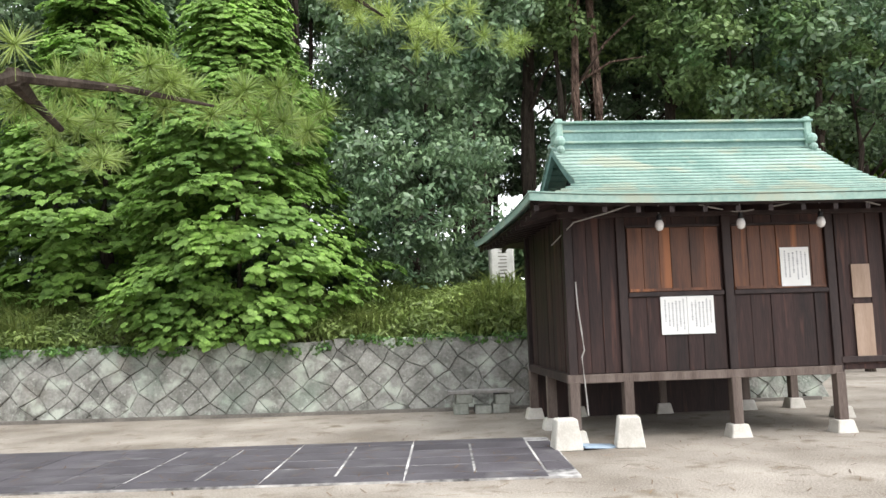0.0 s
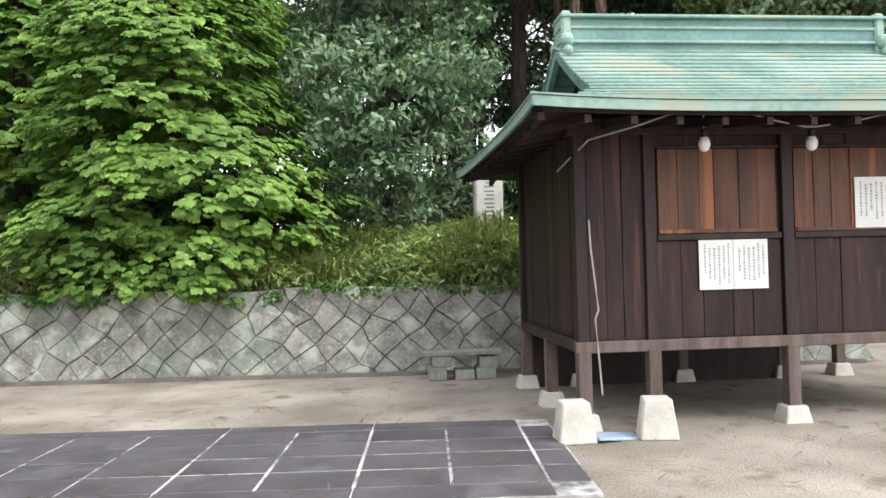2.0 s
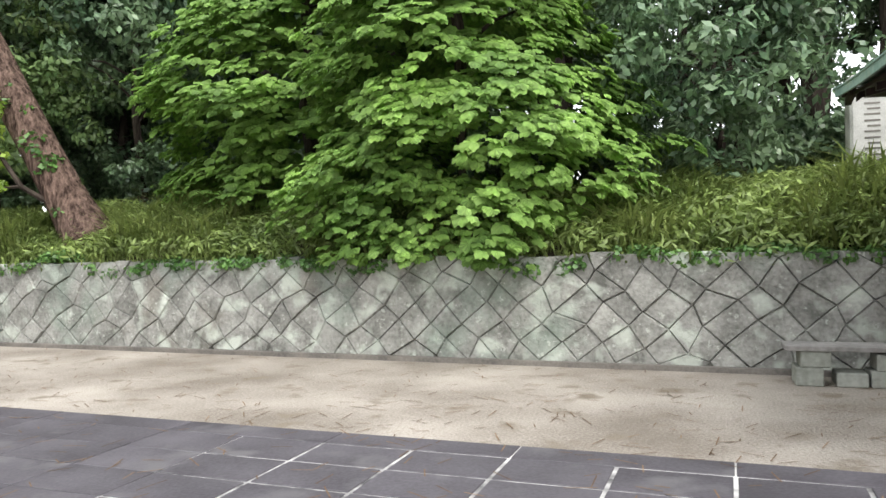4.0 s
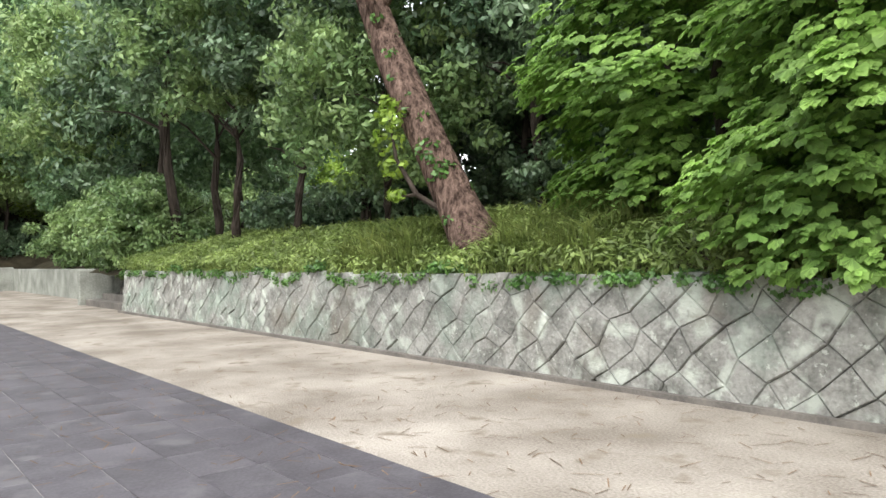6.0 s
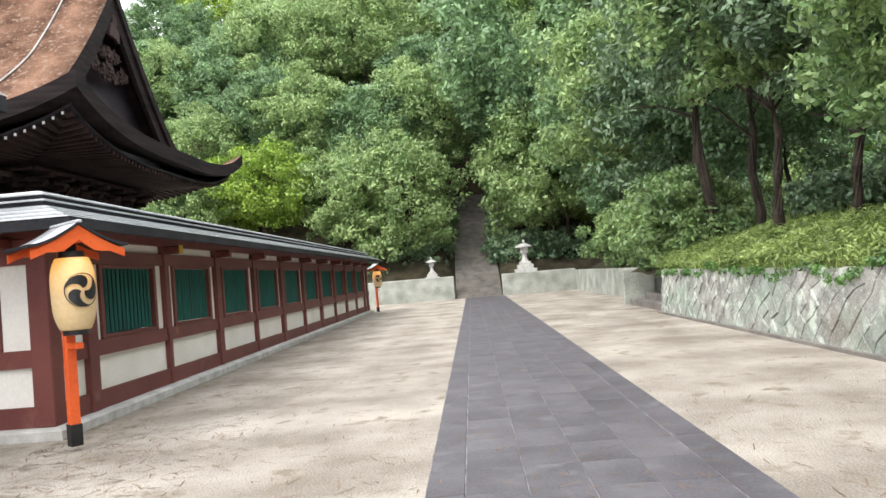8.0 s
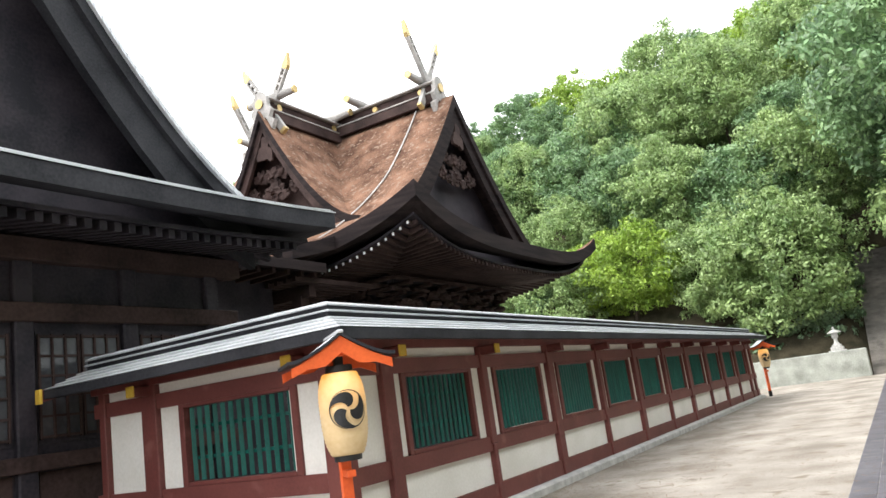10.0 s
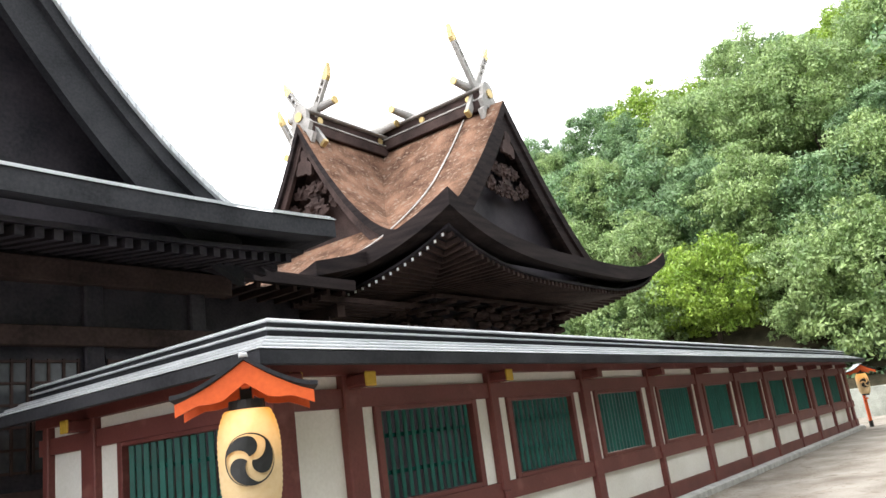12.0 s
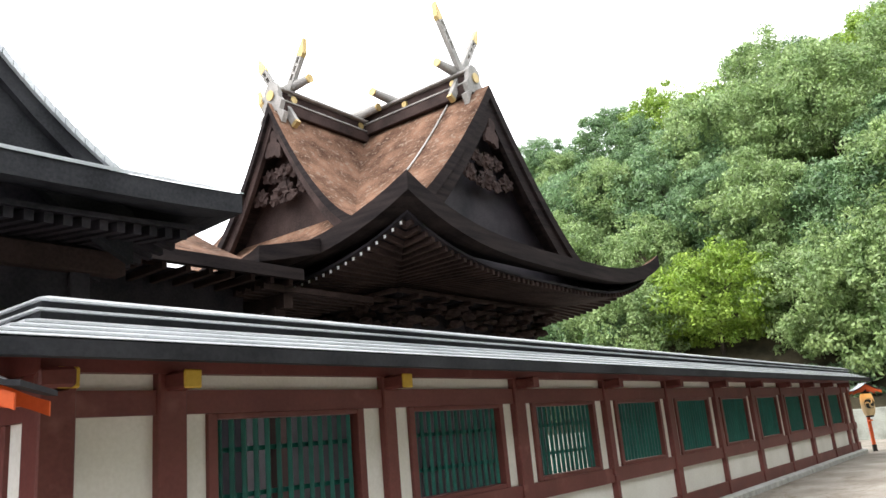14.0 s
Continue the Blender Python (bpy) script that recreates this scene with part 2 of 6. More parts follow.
def weathered_stone():
    """Grey stone whose lichen, damp stains and scale run on from stone to stone."""
    m = mat("retaining_stone", (0.15, 0.15, 0.135), (0.38, 0.375, 0.345), 0.9, 3.5, 26, 0.9, c3=(0.48, 0.51, 0.45), c3at=0.60, c3scale=3.2, spec=0.15, dist=0.03)
    nt = m.node_tree
    b = nt.nodes["Principled BSDF"]
    col = b.inputs["Base Color"].links[0].from_socket
    tc = nt.nodes.new("ShaderNodeTexCoord")
    for scale, lo, hi, tone, amount in ((0.55, 0.50, 0.66, (0.27, 0.34, 0.28), 0.75), (0.9, 0.54, 0.70, (0.17, 0.15, 0.12), 0.7), (14.0, 0.60, 0.66, (0.56, 0.58, 0.52), 0.6)):
        n = nt.nodes.new("ShaderNodeTexNoise")
        n.inputs["Scale"].default_value, n.inputs["Detail"].default_value, n.inputs["Roughness"].default_value = scale, 8, 0.65
        mp = nt.nodes.new("ShaderNodeMapping")
        mp.inputs["Location"].default_value = (scale * 9, 3, 1)
        nt.links.new(tc.outputs["Object"], mp.inputs["Vector"])
        nt.links.new(mp.outputs["Vector"], n.inputs["Vector"])
        mr = nt.nodes.new("ShaderNodeMapRange")
        mr.inputs["From Min"].default_value, mr.inputs["From Max"].default_value, mr.inputs["To Max"].default_value = lo, hi, amount
        nt.links.new(n.outputs["Fac"], mr.inputs["Value"])
        mx = nt.nodes.new("ShaderNodeMixRGB")
        nt.links.new(mr.outputs["Result"], mx.inputs[0])
        nt.links.new(col, mx.inputs[1])
        mx.inputs[2].default_value = (*tone, 1)
        col = mx.outputs["Color"]
    oi = nt.nodes.new("ShaderNodeObjectInfo")
    hs = nt.nodes.new("ShaderNodeHueSaturation")
    mr = nt.nodes.new("ShaderNodeMapRange")
    mr.inputs["To Min"].default_value, mr.inputs["To Max"].default_value = 0.86, 1.12
    nt.links.new(oi.outputs["Random"], mr.inputs["Value"])
    nt.links.new(mr.outputs["Result"], hs.inputs["Value"])
    nt.links.new(col, hs.inputs["Color"])
    nt.links.new(hs.outputs["Color"], b.inputs["Base Color"])
    return m


M_stone = weathered_stone()


# ---- mesh helpers ----
def part(name, bm, material, parent=None, label="", smooth=False):
    """Links a bmesh as one mesh object, under a parent where one is given."""
    me = bpy.data.meshes.new(name)
    bmesh.ops.recalc_face_normals(bm, faces=bm.faces)
    bm.to_mesh(me)
    bm.free()
    for mm in (material if isinstance(material, (list, tuple)) else [material]):
        me.materials.append(mm)
    if smooth:
        me.polygons.foreach_set("use_smooth", [True] * len(me.polygons))
    ob = new(name, me)
    if parent:
        ob.parent = parent
    if label:
        tagged(ob, label)
    return ob


def thing(name, label, category, group="", kind="", at=None):
    ob = new(name)
    if at is not None:
        ob.matrix_world = at
    return tagged(ob, label, category, group, kind)


def box(bm, x0, x1, y0, y1, z0, z1, bev=0.0, m=None, taper=0.0):
    """A block; bev rounds its edges, taper draws its top in, m turns it."""
    r = bmesh.ops.create_cube(bm, size=1)
    vs = r["verts"]
    for v in vs:
        k = 1 - taper if v.co.z > 0 else 1
        v.co = Vector(((x0 + x1) / 2 + v.co.x * k * (x1 - x0), (y0 + y1) / 2 + v.co.y * k * (y1 - y0), (z0 + z1) / 2 + v.co.z * (z1 - z0)))
    if bev:
        es = list({e for v in vs for e in v.link_edges})
        out = bmesh.ops.bevel(bm, geom=es, offset=bev, segments=1, affect="EDGES")
        vs = list({v for f in out["faces"] for v in f.verts} | {v for v in vs if v.is_valid})
    if m is not None:
        bmesh.ops.transform(bm, matrix=m, verts=vs)
    return vs


def block(name, x0, x1, y0, y1, z0, z1, material, parent=None, label="", bev=0.0, taper=0.0):
    bm = bmesh.new()
    box(bm, x0, x1, y0, y1, z0, z1, bev, taper=taper)
    return part(name, bm, material, parent, label)


def tube(bm, pts, radii, sides=8):
    """A tapered round limb through points."""
    rings = []
    for i, p in enumerate(pts):
        p = Vector(p)
        d = Vector(pts[min(i + 1, len(pts) - 1)]) - Vector(pts[max(i - 1, 0)])
        q = d.to_track_quat("Z", "Y")
        rings.append([bm.verts.new(p + q @ Vector((radii[i] * math.cos(a), radii[i] * math.sin(a), 0))) for a in [math.tau * k / sides for k in range(sides)]])
    for a, b in zip(rings, rings[1:]):
        for k in range(sides):
            bm.faces.new((a[k], a[(k + 1) % sides], b[(k + 1) % sides], b[k]))
    bm.faces.new(rings[0][::-1])
    bm.faces.new(rings[-1])


def lathe(bm, prof, sides=20, c=(0, 0, 0)):
    """A turned body from (radius, z) rows."""
    rings = [[bm.verts.new((c[0] + r * math.cos(math.tau * k / sides), c[1] + r * math.sin(math.tau * k / sides), c[2] + z)) for k in range(sides)] for r, z in prof]
    for a, b in zip(rings, rings[1:]):
        for k in range(sides):
            bm.faces.new((a[k], a[(k + 1) % sides], b[(k + 1) % sides], b[k]))
    bm.faces.new(rings[0][::-1])
    bm.faces.new(rings[-1])


def extrude_poly(bm, pts, depth):
    """A closed outline of 3D points given a depth vector."""
    a = [bm.verts.new(p) for p in pts]
    b = [bm.verts.new(Vector(p) + Vector(depth)) for p in pts]
    bm.faces.new(a[::-1])
    bm.faces.new(b)
    n = len(a)
    for i in range(n):
        bm.faces.new((a[i], a[(i + 1) % n], b[(i + 1) % n], b[i]))


def sheet(bm, fn, nu, nv, thick, edge_mat=1):
    """A curved slab: fn(u, v) gives its top, thick its depth; edges and underside take the second material."""
    top = [[bm.verts.new(fn(i / nu, j / nv)) for j in range(nv + 1)] for i in range(nu + 1)]
    low = [[bm.verts.new(v.co - Vector((0, 0, thick))) for v in row] for row in top]
    for i in range(nu):
        for j in range(nv):
            bm.faces.new((top[i][j], top[i + 1][j], top[i + 1][j + 1], top[i][j + 1])).smooth = True
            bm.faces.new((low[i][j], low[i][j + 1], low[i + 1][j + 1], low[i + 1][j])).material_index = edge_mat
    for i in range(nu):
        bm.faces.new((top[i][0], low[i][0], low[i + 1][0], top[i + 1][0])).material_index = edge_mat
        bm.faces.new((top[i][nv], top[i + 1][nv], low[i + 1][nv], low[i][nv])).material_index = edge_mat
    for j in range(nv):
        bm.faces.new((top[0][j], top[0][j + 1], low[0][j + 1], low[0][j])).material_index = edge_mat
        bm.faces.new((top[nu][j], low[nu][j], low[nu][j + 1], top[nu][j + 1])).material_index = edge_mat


def leaves(name, centres, radii, n, length, width, material, rng, up=0.5, squash=0.7, droop=0.0):
    """One mesh of many small leaf blades scattered over clumps."""
    centres, radii = np.asarray(centres, float), np.asarray(radii, float)
    k = len(centres)
    d = rng.normal(size=(k, n, 3))
    d /= np.linalg.norm(d, axis=2, keepdims=True)
    rad = radii[:, None, None] * (0.55 + 0.5 * rng.random((k, n, 1)))
    pos = centres[:, None, :] + d * rad * np.array([1, 1, squash])
    nor = d + np.array([0, 0, up]) + 0.5 * rng.normal(size=d.shape)
    nor /= np.linalg.norm(nor, axis=2, keepdims=True)
    t = np.cross(nor, rng.normal(size=d.shape))
    t[..., 2] -= droop
    t /= np.linalg.norm(t, axis=2, keepdims=True) + 1e-9
    s = np.cross(nor, t)
    L = length * (0.6 + 0.8 * rng.random((k, n, 1)))
    W = width * (0.6 + 0.8 * rng.random((k, n, 1)))
    q = np.stack([pos - t * L / 2, pos + s * W / 2, pos + t * L / 2 - nor * L * 0.12, pos - s * W / 2], axis=2).reshape(-1, 3)
    return quads(name, q, material)


def quads(name, q, material):
    me = bpy.data.meshes.new(name)
    nq = len(q) // 4
    me.vertices.add(len(q))
    me.vertices.foreach_set("co", np.ascontiguousarray(q, dtype=np.float32).ravel())
    me.loops.add(len(q))
    me.loops.foreach_set("vertex_index", np.arange(len(q), dtype=np.int32))
    me.polygons.add(nq)
    me.polygons.foreach_set("loop_start", np.arange(0, len(q), 4, dtype=np.int32))
    me.update(calc_edges=True)
    me.materials.append(material)
    return me


# ---- ground, path, bank ----
def flat(name, x0, x1, y0, y1, z, material, label, category):
    bm = bmesh.new()
    bm.faces.new([bm.verts.new(p) for p in ((x0, y0, z), (x1, y0, z), (x1, y1, z), (x0, y1, z))])
    return tagged(part(name, bm, material), label, category, kind="structure")


flat("ground", -400, 400, -400, 400, 0.0, M_sand, "pale trodden sandy earth strewn with dry needles", "ground")
PX0, PX1, PY0, PY1 = -46.8, 1.76, 7.82, 10.03
path = thing("pavement", "dark grey slab path with pale mortar joints", "path", kind="structure")
block("joint_bed", PX0, -3.0, PY0, PY1, -0.05, 0.017, M_joint, path, "pale mortar bed")
block("joint_bed", -3.0, PX1, PY0, PY1, -0.05, 0.019, M_jointw, path, "white mortar bed")

WALLY, WTOP = 13.17, 1.13


def bank_z(x, y):
    """Height of the wooded bank behind the retaining wall."""
    if x > 6.6:
        return 0.0
    d = max(0.0, y - 13.3)
    return 1.02 + 0.95 * (1 - math.exp(-d / 1.6)) + 0.02 * d + 0.10 * noise.noise(Vector((x * 0.5, y * 0.5, 0)))


def build_bank():
    bm = bmesh.new()
    xs = [-46 + i * 0.8 for i in range(66)]
    ys = [13.32, 13.6, 14.0, 14.5, 15.1, 16, 17.5, 20, 24, 30, 40, 60, 90]
    g = [[bm.verts.new((x, y + (1.4 if x < -27.5 else 0.0), bank_z(x, y))) for y in ys] for x in xs]
    for a, b in zip(g, g[1:]):
        for j in range(len(ys) - 1):
            bm.faces.new((a[j], b[j], b[j + 1], a[j + 1])).smooth = True
    tagged(part("ground_bank", bm, M_soil), "dark leaf-littered earth of the wooded bank", "ground", kind="structure")


build_bank()
ret = thing("wall_north", "low retaining wall of diagonally laid grey stones", "retaining wall", kind="structure")
bm = bmesh.new()
extrude_poly(bm, [(-22.6, WALLY + 0.012, -0.1), (-22.6, WALLY + 0.016 + 0.09 * WTOP, WTOP - 0.03), (-22.6, WALLY + 0.42, WTOP - 0.03), (-22.6, WALLY + 0.42, -0.1)], (29.0, 0, 0))
part("core", bm, M_core, ret, "weathered mortar joints and core")
block("kerb", -22.6, 6.4, WALLY - 0.10, WALLY + 0.02, -0.05, 0.05, M_step, ret, "low weathered foot kerb")
# the further wall past the short flight of steps, and the two walls at the path's end
w2 = thing("wall_northwest", "pale low stone retaining wall under shrubs", "retaining wall", kind="structure")
block("wall_body", -46.4, -27.5, 14.2, 14.6, -0.1, 1.15, M_farwall, w2, bev=0.03)
block("wall_return", -27.8, -27.5, 13.2, 14.3, -0.1, 1.15, M_farwall, w2, bev=0.03)
wst = thing("bank_steps", "short worn stone steps up the bank", "steps", kind="structure")
for i in range(5):
    block("step", -27.4 + i * 0.9, -22.62, 13.35 + 0.3 * i, 15.2, 0.0 + 0.2 * i - 0.1, 0.2 * (i + 1), M_step, wst, bev=0.015) if i < 4 else None
w3 = thing("wall_west", "pale stone wall at the end of the path", "retaining wall", kind="structure")
block("wall_body", -47.3, -46.8, 10.0, 14.3, -0.1, 1.25, M_farwall, w3, bev=0.04)
w4 = thing("wall_southwest", "pale stone wall beside the long stairs", "retaining wall", kind="structure")
block("wall_body", -47.3, -46.8, -20, 7.2, -0.1, 1.35, M_farwall, w4, bev=0.04)
stair = thing("stairs", "long straight stone stairway climbing into the wood", "stairs", kind="structure")
for i in range(46):
    block("step", -47.0 - 0.34 * i - 0.5, -47.0 - 0.34 * i, 7.25, 9.95, 0.165 * i - 0.6, 0.165 * (i + 1), M_step, stair)


# ---- the roofed red fence ----
FX, FY = -10.72, 3.37          # its outer corner
PITCH, P0 = 2.43, -11.58       # spacing of the long side's posts
FEND = P0 - 10 * PITCH - 0.95
YS0 = -0.42                    # where the short side meets the hall


def sweep(name, prof, material, parent, label=""):
    """A cross-section (out, z) carried along the fence's two sides with a mitred corner."""
    bm = bmesh.new()
    rows = []
    for k in range(3):
        row = []
        for d, z in prof:
            p = ((FEND - 0.5, FY + d, z), (FX + d, FY + d, z), (FX + d, YS0 - 0.15, z))[k]
            row.append(bm.verts.new(p))
        rows.append(row)
    n = len(prof)
    for a, b in zip(rows, rows[1:]):
        for i in range(n):
            bm.faces.new((a[i], a[(i + 1) % n], b[(i + 1) % n], b[i]))
    bm.faces.new(rows[0])
    bm.faces.new(rows[-1][::-1])
    return part(name, bm, material, parent, label)


fence = thing("fence", "roofed red-brown timber fence with white plaster panels and green slat windows", "fence", kind="structure")
sweep("plinth", [(-0.22, -0.1), (0.26, -0.1), (0.26, 0.10), (0.2, 0.13), (-0.2, 0.13)], M_granite, fence, "worn granite plinth")
sweep("ground_beam", [(-0.09, 0.13), (0.09, 0.13), (0.09, 0.36), (-0.09, 0.36)], M_red, fence)
sweep("sill_beam", [(-0.09, 0.80), (0.09, 0.80), (0.09, 1.0), (-0.09, 1.0)], M_red, fence)
sweep("head_beam", [(-0.09, 1.97), (0.09, 1.97), (0.09, 2.15), (-0.09, 2.15)], M_red, fence)
sweep("eave_beam", [(-0.13, 2.27), (0.13, 2.27), (0.13, 2.47), (-0.13, 2.47)], M_red, fence)
sweep("soffit", [(-0.60, 2.33), (-0.60, 2.37), (0, 2.56), (0.60, 2.37), (0.60, 2.33), (0, 2.50)], M_red, fence)
for k in range(4):
    a, z = 0.775 - 0.15 * k, 2.40 + 0.058 * k
    lap = [(a, z - 0.016), (a, z), (a - 0.165, z + 0.042), (a - 0.165, z + 0.02)]
    # the riser's dark colour stands for the shade between the roofing courses
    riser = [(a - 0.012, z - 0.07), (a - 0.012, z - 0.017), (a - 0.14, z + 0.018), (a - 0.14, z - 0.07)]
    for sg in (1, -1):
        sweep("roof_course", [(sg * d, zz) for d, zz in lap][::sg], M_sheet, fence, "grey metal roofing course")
        sweep("riser_shade", [(sg * d, zz) for d, zz in riser][::sg], M_sheetd, fence, "dark strip, shade painted under the roofing course")
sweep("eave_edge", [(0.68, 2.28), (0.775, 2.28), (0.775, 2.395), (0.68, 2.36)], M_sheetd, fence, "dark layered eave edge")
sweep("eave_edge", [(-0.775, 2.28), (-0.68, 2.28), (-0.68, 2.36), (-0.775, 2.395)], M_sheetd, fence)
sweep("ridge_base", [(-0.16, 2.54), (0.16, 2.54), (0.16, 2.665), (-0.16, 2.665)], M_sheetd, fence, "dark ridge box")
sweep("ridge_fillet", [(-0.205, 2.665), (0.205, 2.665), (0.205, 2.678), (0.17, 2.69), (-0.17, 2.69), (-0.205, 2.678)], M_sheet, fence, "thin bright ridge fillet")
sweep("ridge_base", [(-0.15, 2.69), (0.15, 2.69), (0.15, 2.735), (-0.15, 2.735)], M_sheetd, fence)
sweep("ridge_cap", [(-0.19, 2.735), (0.19, 2.735), (0.19, 2.75), (0.06, 2.795), (-0.06, 2.795), (-0.19, 2.75)], M_sheet, fence, "grey metal ridge cap")

for sg in (-1, 1):
    bm = bmesh.new()
    extrude_poly(bm, [(FX + sg * d, YS0 - 0.152, z) for d, z in ((0.0, 2.66), (0.40, 2.50), (0.80, 2.39), (0.80, 2.24), (0.40, 2.34), (0.0, 2.48))], (0, -0.07, 0))
    barge = part("barge_board", bm, M_red, fence, "red-brown barge board at the roof's end")
    bm = bmesh.new()
    box(bm, FX + sg * 0.815 - 0.02, FX + sg * 0.815 + 0.02, YS0 - 0.24, YS0 - 0.14, 2.225, 2.405, 0.005)
    part("end_cap", bm, M_yellow, barge, "yellow painted end")

SLAT = bpy.data.meshes.new("slat")
_b = bmesh.new()
box(_b, -0.027, 0.027, -0.02, 0.02, 1.06, 1.92, 0.004)
_b.to_mesh(SLAT)
_b.free()
SLAT.materials.append(M_green)


def at_long(x):
    return Matrix.Translation((x, FY, 0))


def at_short(y):
    return Matrix.Translation((FX, y, 0)) @ Matrix.Rotation(radians(-90), 4, "Z")


def panel(m, a, b, z0, z1):
    bm = bmesh.new()
    box(bm, a, b, -0.035, 0.035, z0, z1, m=m)
    part("plaster_panel", bm, M_plaster, fence)


def fence_post(m, wide, z0=0.13, z1=2.3, name="post"):
    bm = bmesh.new()
    box(bm, -wide / 2, wide / 2, -0.12, 0.12, z0, z1, 0.012, m)
    part(name, bm, M_red, fence)


def beam_end(m, tip):
    """A bracket beam that pokes out under the eave."""
    bm = bmesh.new()
    box(bm, -0.07, 0.07, -0.35, 0.36, 2.14, 2.27, 0.02, m)
    arm = part("bracket_beam", bm, M_red, fence)
    bm = bmesh.new()
    box(bm, -0.074, 0.074, 0.35, 0.375, 2.136, 2.274, 0.01, m)
    part("end_cap", bm, M_yellow if tip else M_red, arm, "yellow painted end" if tip else "")


def fence_window(m, half, n):
    """A red frame with upright green slats and two rails."""
    bm = bmesh.new()
    box(bm, -half - 0.09, -half, -0.075, 0.075, 1.0, 1.97, 0.006, m)
    box(bm, half, half + 0.09, -0.075, 0.075, 1.0, 1.97, 0.006, m)
    box(bm, -half, half, -0.075, 0.075, 1.0, 1.05, 0.006, m)
    box(bm, -half, half, -0.075, 0.075, 1.925, 1.97, 0.006, m)
    fr = part("window_frame", bm, M_red, fence)
    for i in range(n):
        o = new("slat", SLAT)
        o.parent = fr
        o.matrix_basis = m @ Matrix.Translation((-half + (i + 0.5) * 2 * half / n, 0.0, 0)) @ Matrix.Rotation(radians(45), 4, "Z")
    for z in (1.32, 1.68):
        bm = bmesh.new()
        box(bm, -half, half, -0.045, -0.028, z - 0.02, z + 0.02, m=m)
        part("rail", bm, M_green, fr)


for k in range(11):
    x = P0 - k * PITCH
    main = k % 2 == 0
    if main:
        fence_post(at_long(x), 0.24)
    else:
        fence_post(at_long(x), 0.17, 0.9)
        fence_post(at_long(x), 0.11, 0.13, 0.9, "stud")
    beam_end(at_long(x), k < 2)
    if k < 10:
        c = x - PITCH / 2
        fence_window(at_long(c), 0.79, 13)
        wx = PITCH / 2
        for sg in (-1, 1):
            panel(at_long(c + sg * (0.88 + wx) / 2), -(wx - 0.88) / 2, (wx - 0.88) / 2, 0.95, 2.02)
        panel(at_long(c), -wx, wx, 0.3, 0.85)
        panel(at_long(c), -wx, wx, 2.1, 2.3)
panel(at_long((FX + P0) / 2), -0.47, 0.47, 0.3, 2.3)
panel(at_long(FEND + 0.47), -0.47, 0.47, 0.3, 2.3)
fence_post(Matrix.Translation((FX, FY, 0)), 0.25, name="corner_post")
fence_post(Matrix.Translation((FEND, FY, 0)), 0.25, name="corner_post")
fence_post(at_short(0.52), 0.27)
fence_post(at_short(-0.38), 0.12)
fence_window(at_short(1.95), 0.85, 13)
panel(at_short(3.02), -0.26, 0.26, 0.95, 2.02)
panel(at_short(0.84), -0.22, 0.22, 0.95, 2.02)
panel(at_short(1.9), -1.4, 1.4, 0.3, 0.85)
panel(at_short(1.9), -1.4, 1.4, 2.1, 2.3)
panel(at_short(0.0), -0.42, 0.42, 0.3, 2.3)
for y in (3.05, 0.52):
    beam_end(at_short(y), True)
beam_end(at_long(-10.66), True)
bm = bmesh.new()
box(bm, -0.11, 0.11, 0.1, 0.42, 2.14, 2.27, 0.02, Matrix.Translation((FX, FY, 0)) @ Matrix.Rotation(radians(-20), 4, "Z"))
part("bracket_beam", bm, M_red, fence)


# ---- the paper lanterns on red posts ----
def comma(bm, r, turn, place):
    """One swirl of a three-fold crest: a round head whose tail sweeps along the rim; place bends it on to the paper."""
    ct, st = math.cos(turn), math.sin(turn)

    def v(x, y):
        return bm.verts.new(place(r * (x * ct - y * st), r * (x * st + y * ct)))
    n = 22
    rows = []
    for i in range(n + 1):
        k = i / n
        a = radians(162) * k
        g = math.degrees(a)
        outer = 0.88 + 0.10 * min(1.0, g / 60) ** 0.8
        inner = 0.10 + 0.81 * min(1.0, g / 68) ** 1.0 + 0.05 * max(0.0, (g - 68) / 94)
        mid = (outer + inner) / 2
        rows.append(tuple(v(math.cos(a) * q, math.sin(a) * q) for q in (outer, mid, inner)))
    for p, q in zip(rows, rows[1:]):
        bm.faces.new((p[0], q[0], q[1], p[1]))
        bm.faces.new((p[1], q[1], q[2], p[2]))
    c = rows[0][1]
    arc = [rows[0][2]] + [v(0.49 + 0.39 * math.cos(math.pi + math.pi * i / 12), 0.39 * math.sin(math.pi + math.pi * i / 12)) for i in range(1, 12)] + [rows[0][0]]
    for p, q in zip(arc, arc[1:]):
        bm.faces.new((c, p, q))


